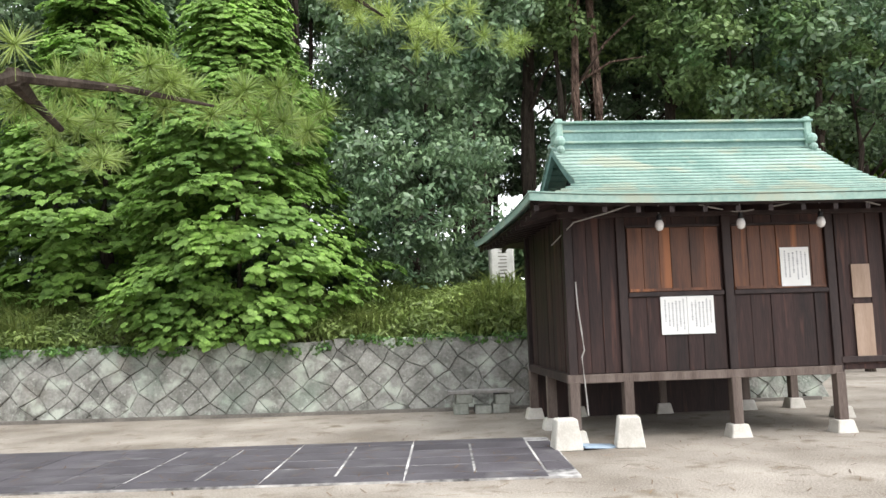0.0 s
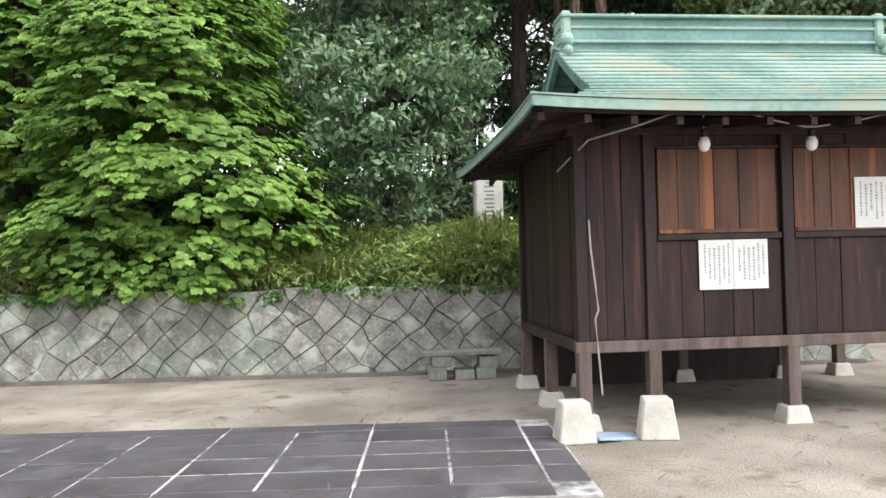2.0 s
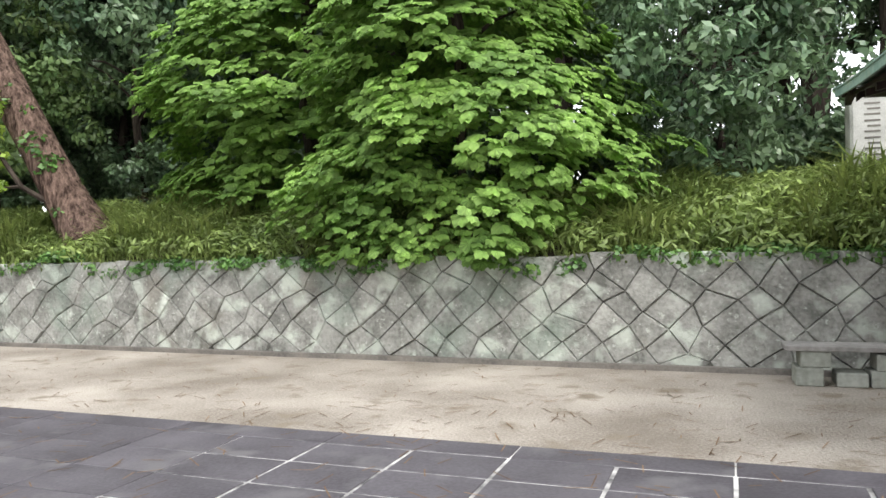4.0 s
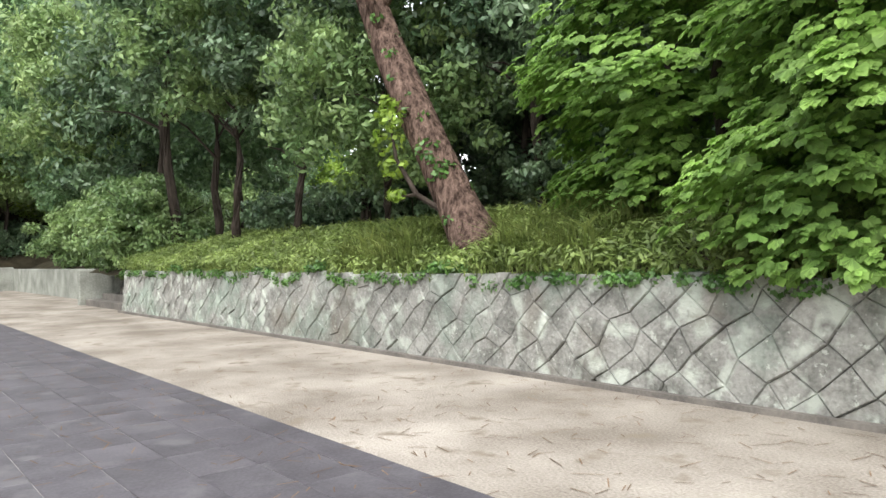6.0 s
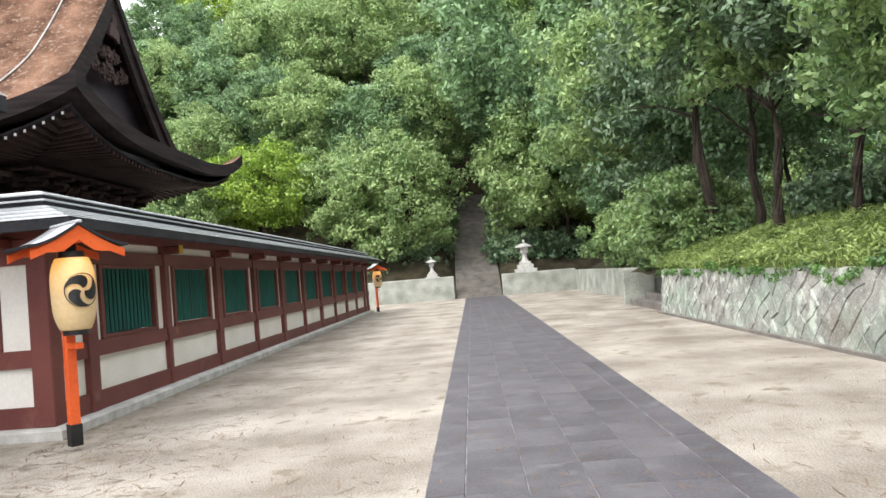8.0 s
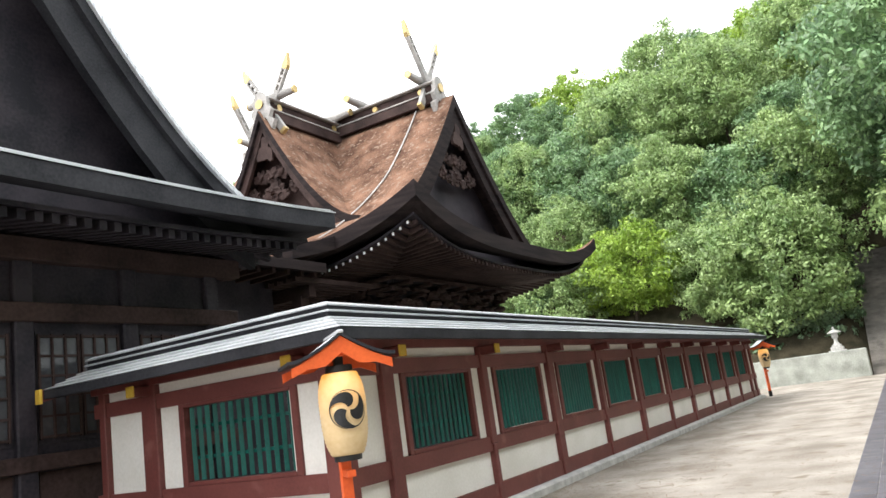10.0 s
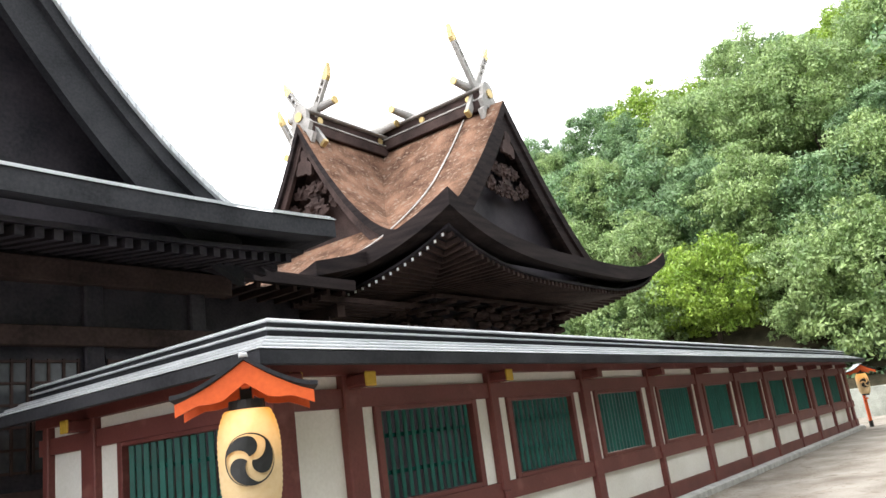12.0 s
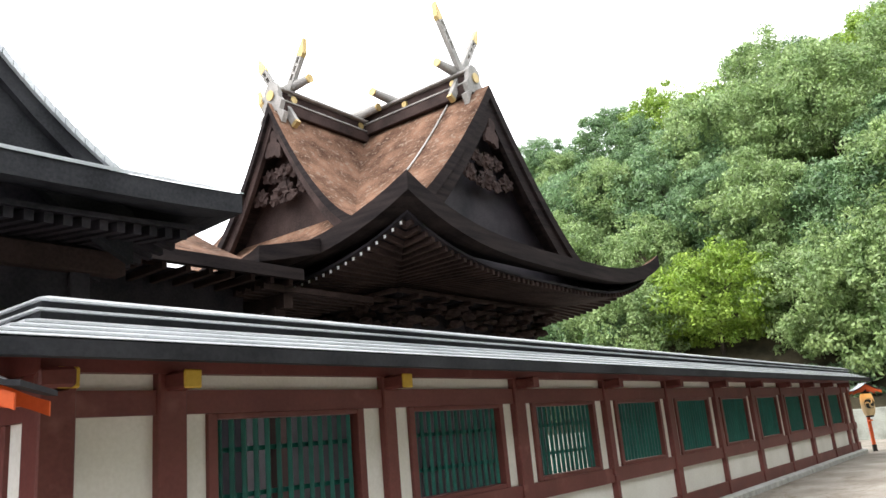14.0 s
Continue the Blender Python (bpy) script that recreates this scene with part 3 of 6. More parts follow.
def lantern_thing(m):
    lan = thing("paper_lantern", "cream paper lantern with black swirl crest on vermilion post", "lantern", "paper lanterns by the fence", at=m)
    bm = bmesh.new()
    box(bm, -0.05, 0.05, -0.045, 0.045, 0.0, 2.10, 0.006)
    box(bm, -0.04, 0.04, 0.04, 0.26, 0.98, 1.04, 0.005)
    part("post", bm, M_orangep, lan, "vermilion painted post")
    block("foot", -0.06, 0.06, -0.055, 0.055, 0.0, 0.22, M_black, lan, "black metal foot", bev=0.005)
    prof = []
    rows = 40
    for i in range(rows + 1):
        k = i / rows
        z = 1.17 + 0.72 * k
        r = 0.212 * (1 - 0.30 * abs(2 * k - 1) ** 3.2) * (0.93 + 0.09 * k) + (0.005 if i % 2 else 0)
        prof.append((r, z))
    bm = bmesh.new()
    lathe(bm, prof, 32, (0, 0.19, 0))
    body = part("paper_shade", bm, M_lantern, lan, "ribbed cream paper shade", smooth=True)
    bm = bmesh.new()
    lathe(bm, [(0.12, 1.12), (0.125, 1.175)], 24, (0, 0.19, 0))
    part("lower_ring", bm, M_black, lan)
    bm = bmesh.new()
    lathe(bm, [(0.125, 1.885), (0.12, 1.955)], 24, (0, 0.19, 0))
    part("upper_ring", bm, M_black, lan)
    for side in (1, -1):
        for i in range(3):
            bm = bmesh.new()
            comma(bm, 0.172, math.tau * i / 3 + radians(100), lambda x, z: (-side * math.sin(x / 0.215) * 0.2225, 0.19 + side * math.cos(x / 0.215) * 0.2225, 1.56 + z))
            part("swirl", bm, M_black, body, "black swirl of the crest")
    for sg in (-1, 1):
        bm = bmesh.new()
        sheet(bm, lambda u, v: (sg * 0.48 * u, -0.26 + 0.68 * v, 2.24 - 0.25 * (1 - (1 - u) ** 1.35) + 0.03 * u ** 3), 8, 1, 0.03)
        part("roof_slope", bm, [M_sheet, M_sheetd], lan, "grey shingled little roof")
    bm = bmesh.new()
    box(bm, -0.03, 0.03, -0.27, 0.43, 2.225, 2.255, 0.008)
    part("ridge", bm, M_sheet, lan)
    for y in (0.37, -0.24):
        bm = bmesh.new()
        up = [(-0.45 + 0.90 * i / 12) for i in range(13)]
        f = lambda x: 2.205 - 0.25 * (1 - (1 - abs(x) / 0.48) ** 1.35)
        low = lambda x: f(x) - 0.06 - 0.11 * (1 - abs(x) / 0.47) + 0.02 * math.cos(x / 0.47 * math.pi * 3)
        extrude_poly(bm, [(x, y, f(x)) for x in up] + [(x, y, low(x)) for x in up[::-1]], (0, 0.03, 0))
        part("gable_board", bm, M_orangep, lan, "vermilion gable board")
    bm = bmesh.new()
    box(bm, -0.03, 0.03, -0.24, 0.37, 2.03, 2.09, 0.005)
    part("arm", bm, M_orangep, lan)
    bm = bmesh.new()
    box(bm, -0.04, 0.04, 0.15, 0.23, 1.95, 2.07, 0.005)
    part("hanger", bm, M_black, lan)
    return lan


lan = lantern_thing(pose(-9.82, 4.12, 0.05, 0, 0, -40))
copy_thing(lan, pose(-37.9, 3.75, 0, 0, 0, -62))


# ---- hipped and gabled roofs ----
def hip_gable(parent, hx, hy, ze, zr, gy, ug, up, th, top, edge, power=1.6, seg=14):
    """A hip-and-gable roof, ridge along local y: four curved slopes, barge boards and gable walls. Returns its height profile."""
    def prof(u):
        return ze + (zr - ze) * (1 - u) ** power

    def lift(v, t):
        return up * v * v * abs(t) ** 3.5

    for sx in (-1, 1):
        bm = bmesh.new()
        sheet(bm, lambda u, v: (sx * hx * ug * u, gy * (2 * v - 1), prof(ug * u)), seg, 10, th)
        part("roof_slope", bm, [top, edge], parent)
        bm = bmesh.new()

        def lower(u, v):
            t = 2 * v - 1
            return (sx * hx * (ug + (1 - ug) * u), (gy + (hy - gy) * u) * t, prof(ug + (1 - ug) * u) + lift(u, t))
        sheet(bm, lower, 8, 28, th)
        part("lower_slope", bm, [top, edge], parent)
    for sy in (-1, 1):
        bm = bmesh.new()

        def end(u, v):
            t = 2 * v - 1
            return (hx * (ug + (1 - ug) * u) * t, sy * (gy + (hy - gy) * u), prof(ug + (1 - ug) * u) + lift(u, t))
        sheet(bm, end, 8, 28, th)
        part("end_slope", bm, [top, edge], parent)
        for sx in (-1, 1):
            bm = bmesh.new()
            us = [ug * 1.02 * i / 14 for i in range(15)]
            h = 0.085 * (zr - ze) + 0.12
            extrude_poly(bm, [(sx * hx * u, sy * (gy - 0.10), prof(u) - th) for u in us] + [(sx * hx * u, sy * (gy - 0.10), prof(u) - th - h * (1 - 0.15 * u)) for u in us[::-1]], (0, -sy * 0.14, 0))
            part("barge_board", bm, edge, parent, "dark curved barge board")
        bm = bmesh.new()
        us = [-ug + 2 * ug * i / 16 for i in range(17)]
        extrude_poly(bm, [(hx * u, sy * (gy - 0.75), prof(abs(u)) - th * 0.8) for u in us] + [(hx * ug, sy * (gy - 0.75), prof(ug) - 0.5), (-hx * ug, sy * (gy - 0.75), prof(ug) - 0.5)], (0, -sy * 0.12, 0))
        part("gable_wall", bm, M_dark, parent, "dark boarded gable wall")
    return prof


# ---- the main hall with a bark roof ----
HC = Vector((-26.1, -7.5, 0))
hall = thing("main_hall", "old dark timber shrine hall with curved brown bark roof", "shrine hall", at=Matrix.Translation(HC))
HXX, HYY, HZE, HZR, HGY, HUG = 6.5, 6.9, 6.05, 11.75, 5.05, 0.76
hprof = hip_gable(hall, HXX, HYY, HZE, HZR, HGY, HUG, 0.95, 0.42, M_bark, M_barkd, 1.58)


def soffit(parent, hx, hy, bx, by, ze, up, n, drop, wood, tips=False):
    """Boarded underside with rows of rafters, from the wall head out to the eave on all four sides."""
    for side in range(4):
        rot = Matrix.Rotation(side * math.pi / 2, 4, "Z")
        a, b, c, d = (hx, hy, bx, by) if side % 2 == 0 else (hy, hx, by, bx)
        bm = bmesh.new()

        def under(u, v):
            t = 2 * v - 1
            p = Vector(((c + (a - 0.35 - c) * u), (d + (b - 0.35 - d) * u) * t, ze - drop + 0.25 * (1 - u) + up * u * u * abs(t) ** 3.5))
            return rot @ p
        sheet(bm, under, 4, 24, 0.06, 0)
        part("soffit", bm, M_dark, parent)
        for i in range(n):
            t = -0.97 + 1.94 * i / (n - 1)
            y = (b - 0.4) * t
            z1 = ze - drop - 0.06 + up * abs(t) ** 3.5
            z0 = ze - drop + 0.19
            u0 = max(0.0, (abs(y) - d) / max(0.01, b - 0.35 - d))
            x0 = c + (a - 0.35 - c) * u0
            x1 = a - 0.42
            if x1 - x0 < 0.15:
                continue
            zs = z0 + (z1 - z0) * u0
            vs = [rot @ Vector(p) for p in ((x0, y - 0.05, zs), (x1, y - 0.05, z1), (x1, y - 0.05, z1 - 0.12), (x0, y - 0.05, zs - 0.12))]
            bm = bmesh.new()
            extrude_poly(bm, vs, rot @ Vector((0, 0.1, 0)))
            raf = part("rafter", bm, wood, parent)
            if tips and side == 0:
                bm = bmesh.new()
                box(bm, x1 + 0.002, x1 + 0.012, y - 0.03, y + 0.03, z1 - 0.10, z1 - 0.03, m=rot)
                part("tip", bm, M_paper, raf, "white painted rafter end")


soffit(hall, HXX, HYY, 3.4, 3.7, HZE - 0.4, 0.9, 54, 0.25, M_brown, True)
bm = bmesh.new()
box(bm, -3.2, 3.2, -3.5, 3.5, 0.0, 5.6)
part("body", bm, M_dark, hall, "dark timber walls")
for sx in (-3.2, 0, 3.2):
    for sy in (-3.5, 3.5):
        bm = bmesh.new()
        lathe(bm, [(0.22, 0.0), (0.22, 5.5)], 14, (sx, sy, 0))
        part("column", bm, M_dark, hall)
rg = random.Random(4)
for side in range(4):
    rot = Matrix.Rotation(side * math.pi / 2, 4, "Z")
    a, d = (3.3, 3.6) if side % 2 == 0 else (3.6, 3.3)
    for i in range(7):
        y = -d + 2 * d * i / 6
        bm = bmesh.new()
        for k in range(3):
            w = 0.22 + 0.2 * k
            box(bm, a - 0.05, a + 0.30 + 0.28 * k, y - 0.08, y + 0.08, 4.55 + 0.26 * k, 4.67 + 0.26 * k, 0.02, rot)
            box(bm, a + 0.12 + 0.24 * k, a + 0.26 + 0.24 * k, y - w, y + w, 4.68 + 0.26 * k, 4.79 + 0.26 * k, 0.02, rot)
        part("bracket", bm, M_brown, hall, "carved eave bracket")
bm = bmesh.new()
for side in range(4):
    rot = Matrix.Rotation(side * math.pi / 2, 4, "Z")
    a, d = (3.35, 3.6) if side % 2 == 0 else (3.6, 3.35)
    for i in range(60):
        y = rg.uniform(-d, d)
        s = rg.uniform(0.06, 0.2)
        r = bmesh.ops.create_icosphere(bm, subdivisions=1, radius=s)
        bmesh.ops.transform(bm, matrix=rot @ Matrix.Translation((a + rg.uniform(0.1, 0.55), y, rg.uniform(4.4, 5.1))) @ Matrix.Diagonal((1, 1.7, 0.7, 1)), verts=r["verts"])
part("carving", bm, M_brown, hall, "weathered scroll carvings under the eaves")["kind"] = "stuff"


def ridge_set(parent, m, length, near_only=False, lift=0.0, reach=2.0):
    """A boxed ridge along local y with gilt crests, billets, crossed finials and carved end boards."""
    bm = bmesh.new()
    box(bm, -0.30, 0.30, -length, length, -0.35, 0.0, 0.02, m)
    box(bm, -0.22, 0.22, -length, length, 0.0, 0.34, 0.02, m)
    part("ridge_box", bm, M_brown, parent)
    bm = bmesh.new()
    box(bm, -0.36, 0.36, -length - 0.05, length + 0.05, 0.34, 0.42, 0.02, m)
    box(bm, -0.33, 0.33, -length - 0.02, length + 0.02, 0.0, 0.05, 0.01, m)
    part("ridge_cap", bm, M_silver, parent, "silvered ridge capping")
    n = max(2, int(length / 0.8))
    for i in range(n):
        y = -length + 0.5 + (2 * length - 1.0) * i / (n - 1)
        for sx in (-1, 1):
            bm = bmesh.new()
            r = bmesh.ops.create_cone(bm, cap_ends=True, segments=16, radius1=0.12, radius2=0.1, depth=0.05)
            bmesh.ops.transform(bm, matrix=m @ Matrix.Translation((sx * 0.24, y, 0.19)) @ Matrix.Rotation(math.pi / 2, 4, "Y"), verts=r["verts"])
            part("crest", bm, M_gold, parent, "round gilt crest")
    ends = (1,) if near_only else (-1, 1)
    for sy in ends:
        e = sy * length
        bm = bmesh.new()
        extrude_poly(bm, [m @ Vector(p) for p in ((-0.42, e, -0.75), (-0.55, e, -0.45), (-0.34, e, -0.3), (-0.45, e, -0.05), (-0.30, e, 0.12), (-0.30, e, 0.42), (-0.12, e, 0.62), (0.12, e, 0.62), (0.30, e, 0.42), (0.30, e, 0.12), (0.45, e, -0.05), (0.34, e, -0.3), (0.55, e, -0.45), (0.42, e, -0.75), (0.2, e, -0.3), (-0.2, e, -0.3))], m.to_3x3() @ Vector((0, sy * 0.16, 0)))
        orn = part("end_board", bm, M_silver, parent, "carved silvered end board")
        bm = bmesh.new()
        r = bmesh.ops.create_cone(bm, cap_ends=True, segments=16, radius1=0.16, radius2=0.14, depth=0.05)
        bmesh.ops.transform(bm, matrix=m @ Matrix.Translation((0, e + sy * 0.19, 0.2)) @ Matrix.Rotation(math.pi / 2, 4, "X"), verts=r["verts"])
        part("crest", bm, M_gold, orn)
        for sx in (-1, 1):
            mm = m @ Matrix.Translation((0, e - sy * 0.32 + sx * 0.05, 0.25 + lift)) @ Matrix.Rotation(sx * radians(32), 4, "Y")
            q = reach - 0.55
            bm = bmesh.new()
            box(bm, -0.12, 0.12, -0.075, 0.075, -1.05, 0.45 * q, 0.008, mm)
            for sd in (-1, 1):
                box(bm, sd * 0.085 - 0.035, sd * 0.085 + 0.035, -0.075, 0.075, 0.45 * q, q, 0.004, mm)
            for i in range(4):
                z = 0.45 * q + 0.183 * q * i
                box(bm, -0.118, 0.118, -0.07, 0.07, z - 0.04, z + 0.04, m=mm)
            fin = part("crossed_finial", bm, M_silver, parent, "slotted crossed roof finial")
            bm = bmesh.new()
            extrude_poly(bm, [mm @ Vector(p) for p in ((-0.125, -0.08, q), (0.125, -0.08, q), (0.125, -0.08, q + 0.15), (-0.10 * sx, -0.08, reach), (-0.125, -0.08, q + 0.15))], mm.to_3x3() @ Vector((0, 0.16, 0)))
            part("tip", bm, M_gold, fin, "gilt pointed tip")
            bm = bmesh.new()
            box(bm, -0.125, 0.125, -0.08, 0.08, -1.12, -1.0, 0.006, mm)
            part("end_cap", bm, M_gold, fin, "gilt lower end")
    k = 4 if length > 3 else 2
    for i in range(k):
        y = -length + 0.45 + (2 * length - 0.9) * i / (k - 1)
        mm = m @ Matrix.Translation((0, y, 0.60)) @ Matrix.Rotation(math.pi / 2, 4, "Y")
        bm = bmesh.new()
        lathe(bm, [(0.12, -1.0), (0.155, -0.3), (0.16, 0), (0.155, 0.3), (0.12, 1.0)], 14)
        bmesh.ops.transform(bm, matrix=mm, verts=bm.verts)
        bil = part("billet", bm, M_silver, parent, "tapered ridge billet")
        for lo in (-1.05, 0.995):
            bm = bmesh.new()
            lathe(bm, [(0.135, lo), (0.135, lo + 0.055)], 14)
            bmesh.ops.transform(bm, matrix=mm, verts=bm.verts)
            part("end_cap", bm, M_gold, bil, "gilt end cap")


ridge_set(hall, Matrix.Translation((0, 0, HZR + 0.2)), 4.4, lift=0.2, reach=2.35)

# the cross gable on the east slope, with its own ridge
DZ = HZR - 0.1
def dormer():
    x1, half, zlow = 4.2, 3.5, 7.25
    for sy in (-1, 1):
        bm = bmesh.new()

        def fn(u, v):
            x = -0.5 + (x1 + 0.5) * v
            y = sy * half * u
            return (x, y, zlow + (DZ - zlow) * (1 - u) ** 1.6)
        sheet(bm, fn, 12, 6, 0.3)
        part("cross_gable_slope", bm, [M_bark, M_barkd], hall)
        bm = bmesh.new()
        us = [i / 12 for i in range(13)]
        f = lambda u: zlow + (DZ - zlow) * (1 - u) ** 1.6 - 0.3
        extrude_poly(bm, [(x1 - 0.12, sy * half * u, f(u)) for u in us] + [(x1 - 0.12, sy * half * u, f(u) - 0.42) for u in us[::-1]], (-0.14, 0, 0))
        part("barge_board", bm, M_brown, hall, "red-brown curved barge board")
    bm = bmesh.new()
    us = [-1 + i / 8 for i in range(17)]
    f = lambda u: zlow + (DZ - zlow) * (1 - abs(u)) ** 1.6 - 0.2
    extrude_poly(bm, [(x1 - 0.8, half * u, f(u)) for u in us] + [(x1 - 0.8, half, zlow - 0.5), (x1 - 0.8, -half, zlow - 0.5)], (-0.1, 0, 0))
    part("gable_wall", bm, M_brown, hall)
    ridge_set(hall, Matrix.Translation((1.95, 0, DZ + 0.05)) @ Matrix.Rotation(-math.pi / 2, 4, "Z"), 1.95, True, lift=-0.1, reach=2.0)


dormer()


def pendant(m):
    """A carved gable pendant with side scrolls."""
    bm = bmesh.new()
    pts = []
    for i in range(24):
        a = math.tau * i / 24
        r = 0.3 + 0.09 * math.cos(3 * a + 0.4) + 0.04 * math.sin(7 * a)
        pts.append(m @ Vector((r * math.sin(a), 0, 1.3 * r * math.cos(a))))
    extrude_poly(bm, pts, m.to_3x3() @ Vector((0, -0.1, 0)))
    drop = part("gable_pendant", bm, M_brown, hall, "weathered carved gable pendant")
    for sx, sz, s in ((-0.5, -0.75, 0.2), (0.5, -0.75, 0.2), (0, -0.8, 0.24), (-0.95, -1.3, 0.22), (0.95, -1.3, 0.22), (0, -1.35, 0.26), (-0.4, -1.5, 0.15), (0.4, -1.5, 0.15)):
        bm = bmesh.new()
        r = bmesh.ops.create_icosphere(bm, subdivisions=3, radius=s)
        for v in r["verts"]:
            v.co *= 1 + 0.9 * noise.noise(v.co * 11 + Vector((sx, sz, 0)))
        bmesh.ops.transform(bm, matrix=m @ Matrix.Translation((sx, -0.3, sz)) @ Matrix.Diagonal((1.3, 0.45, 1, 1)), verts=r["verts"])
        part("scroll", bm, M_brown, drop, "weathered carved scroll")


pendant(Matrix.Translation((0, HGY - 0.08, HZR - 1.55)))
pendant(Matrix.Translation((4.05, 0, DZ - 1.35)) @ Matrix.Rotation(-math.pi / 2, 4, "Z"))
# the porch roof over the east front
bm = bmesh.new()
def porch(u, v):
    t = 2 * v - 1
    return (5.6 + 2.6 * u, 4.3 * t, 6.50 - 1.05 * u ** 0.8 + 0.45 * math.exp(-(t / 0.3) ** 2) * u + 0.28 * u * abs(t) ** 6)
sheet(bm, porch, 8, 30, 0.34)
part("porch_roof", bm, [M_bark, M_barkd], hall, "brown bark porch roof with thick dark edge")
bm = bmesh.new()
for i in range(28):
    y = -4.0 + 8.0 * i / 27
    box(bm, 4.6, 7.9, y - 0.05, y + 0.05, 4.92, 5.04)
box(bm, 7.0, 7.25, -3.9, 3.9, 4.6, 4.9)
for y in (-3.5, 3.5):
    box(bm, 7.0, 7.3, y - 0.15, y + 0.15, 0, 4.65)
part("porch_frame", bm, M_brown, hall, "dark brown porch posts and rafters")
# lightning cable over the roof
cu = bmesh.new()
cpts = []
for i in range(30):
    k = i / 29
    u = 0.03 + 0.93 * k
    x = HXX * u
    y = 3.6 - 0.2 * k - 2.6 * max(0, k - 0.35) ** 1.4
    cpts.append((x, y, hprof(u) + 0.06))
tube(cu, cpts, [0.025] * 30, 6)
part("cable", cu, M_cable, hall, "pale lightning cable")

# ---- the worship hall with a dark tiled roof ----
WC = Vector((-7.5, -7.6, 0))
wh = thing("worship_hall", "dark timber worship hall with grey tiled curved roof", "shrine hall", at=Matrix.Translation(WC))
WHX, WHY, WZE, WZR, WGY, WUG = 6.75, 8.55, 4.80, 12.4, 7.6, 0.85
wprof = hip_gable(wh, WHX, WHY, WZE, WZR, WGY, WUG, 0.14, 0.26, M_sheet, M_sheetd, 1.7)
soffit(wh, WHX, WHY, 5.55, 6.75, WZE - 0.2, 0.13, 60, 0.2, M_dark)
bm = bmesh.new()
box(bm, -5.6, 5.6, -6.7, 6.7, 0.0, 4.6)
part("body", bm, M_dark, wh, "dark timber walls")
for z0, z1, o in ((0.30, 0.55, 0.10), (1.42, 1.62, 0.12), (3.30, 3.55, 0.14), (4.1, 4.4, 0.2)):
    bm = bmesh.new()
    box(bm, -5.65 - o - 0.25, 5.65 + o + 0.25, 6.65, 6.7 + o, z0, z1, 0.01)
    part("tie_beam", bm, M_brown, wh)
for i in range(8):
    x = -5.55 + 11.1 * i / 7
    bm = bmesh.new()
    box(bm, x - 0.13, x + 0.13, 6.6, 6.79, 0, 4.2, 0.02)
    part("post", bm, M_dark, wh)
M_glass = mat("dark_old_glass", (0.035, 0.037, 0.042), (0.075, 0.078, 0.085), 0.2, 1, 8, 0.02)
for i in range(7):
    x = -5.55 + 11.1 * (i + 0.5) / 7
    win = block("lattice_window", x - 0.62, x + 0.62, 6.69, 6.715, 1.75, 3.2, M_dark, wh)
    block("lower_board", x - 0.62, x + 0.62, 6.69, 6.72, 0.56, 1.4, M_brown, wh)
    for k in range(2):
        cx = x - 0.31 + 0.62 * k
        pane = block("pane", cx - 0.27, cx + 0.27, 6.712, 6.722, 1.85, 3.1, M_glass, win)
        bm = bmesh.new()
        for j in range(4):
            box(bm, cx - 0.28 + 0.56 * j / 3 - 0.015, cx - 0.28 + 0.56 * j / 3 + 0.015, 6.72, 6.75, 1.8, 3.15)
        for j in range(6):
            z = 1.83 + 1.29 * j / 5
            box(bm, cx - 0.28, cx + 0.28, 6.722, 6.745, z - 0.015, z + 0.015)
        part("lattice", bm, M_brown, win)
# verge tiles along the gable's edge
bm = bmesh.new()
for sx in (-1, 1):
    for i in range(46):
        u0, u1 = WUG * i / 46, WUG * (i + 0.9) / 46
        extrude_poly(bm, [(sx * WHX * u0, WGY - 0.3, wprof(u0) + 0.01), (sx * WHX * u1, WGY - 0.3, wprof(u1) + 0.0), (sx * WHX * u1, WGY - 0.3, wprof(u1) + 0.09), (sx * WHX * u0, WGY - 0.3, wprof(u0) + 0.11)], (0, 0.36, 0))
part("verge_tiles", bm, M_sheet, wh, "grey verge tiles")
bm = bmesh.new()
box(bm, -0.3, 0.3, -WGY, WGY, WZR - 0.1, WZR + 0.6, 0.05)
part("ridge", bm, M_sheetd, wh)
bm = bmesh.new()
for k in range(22):
    v0 = k / 22
    u = WUG + (1 - WUG) * v0
    yy = WGY + (WHY - WGY) * v0
    box(bm, -WHX * u * 0.96, WHX * u * 0.96, yy - 0.012, yy + 0.02, wprof(u) + 0.0, wprof(u) + 0.018) if k % 3 == 0 else None
part("roof_courses", bm, M_sheetd, wh)
for k in range(3):
    bm = bmesh.new()
    sheet(bm, lambda u, v: ((WHX + 0.015) * (2 * v - 1), WHY + 0.02 - 0.05 * k - 0.05 * u, WZE + 0.14 * abs(2 * v - 1) ** 3.5 + 0.012 + 0.035 * k + 0.018 * u), 1, 28, 0.012, 0)
    part("eave_lap", bm, M_sheet, wh, "thin pale grey roofing lap")


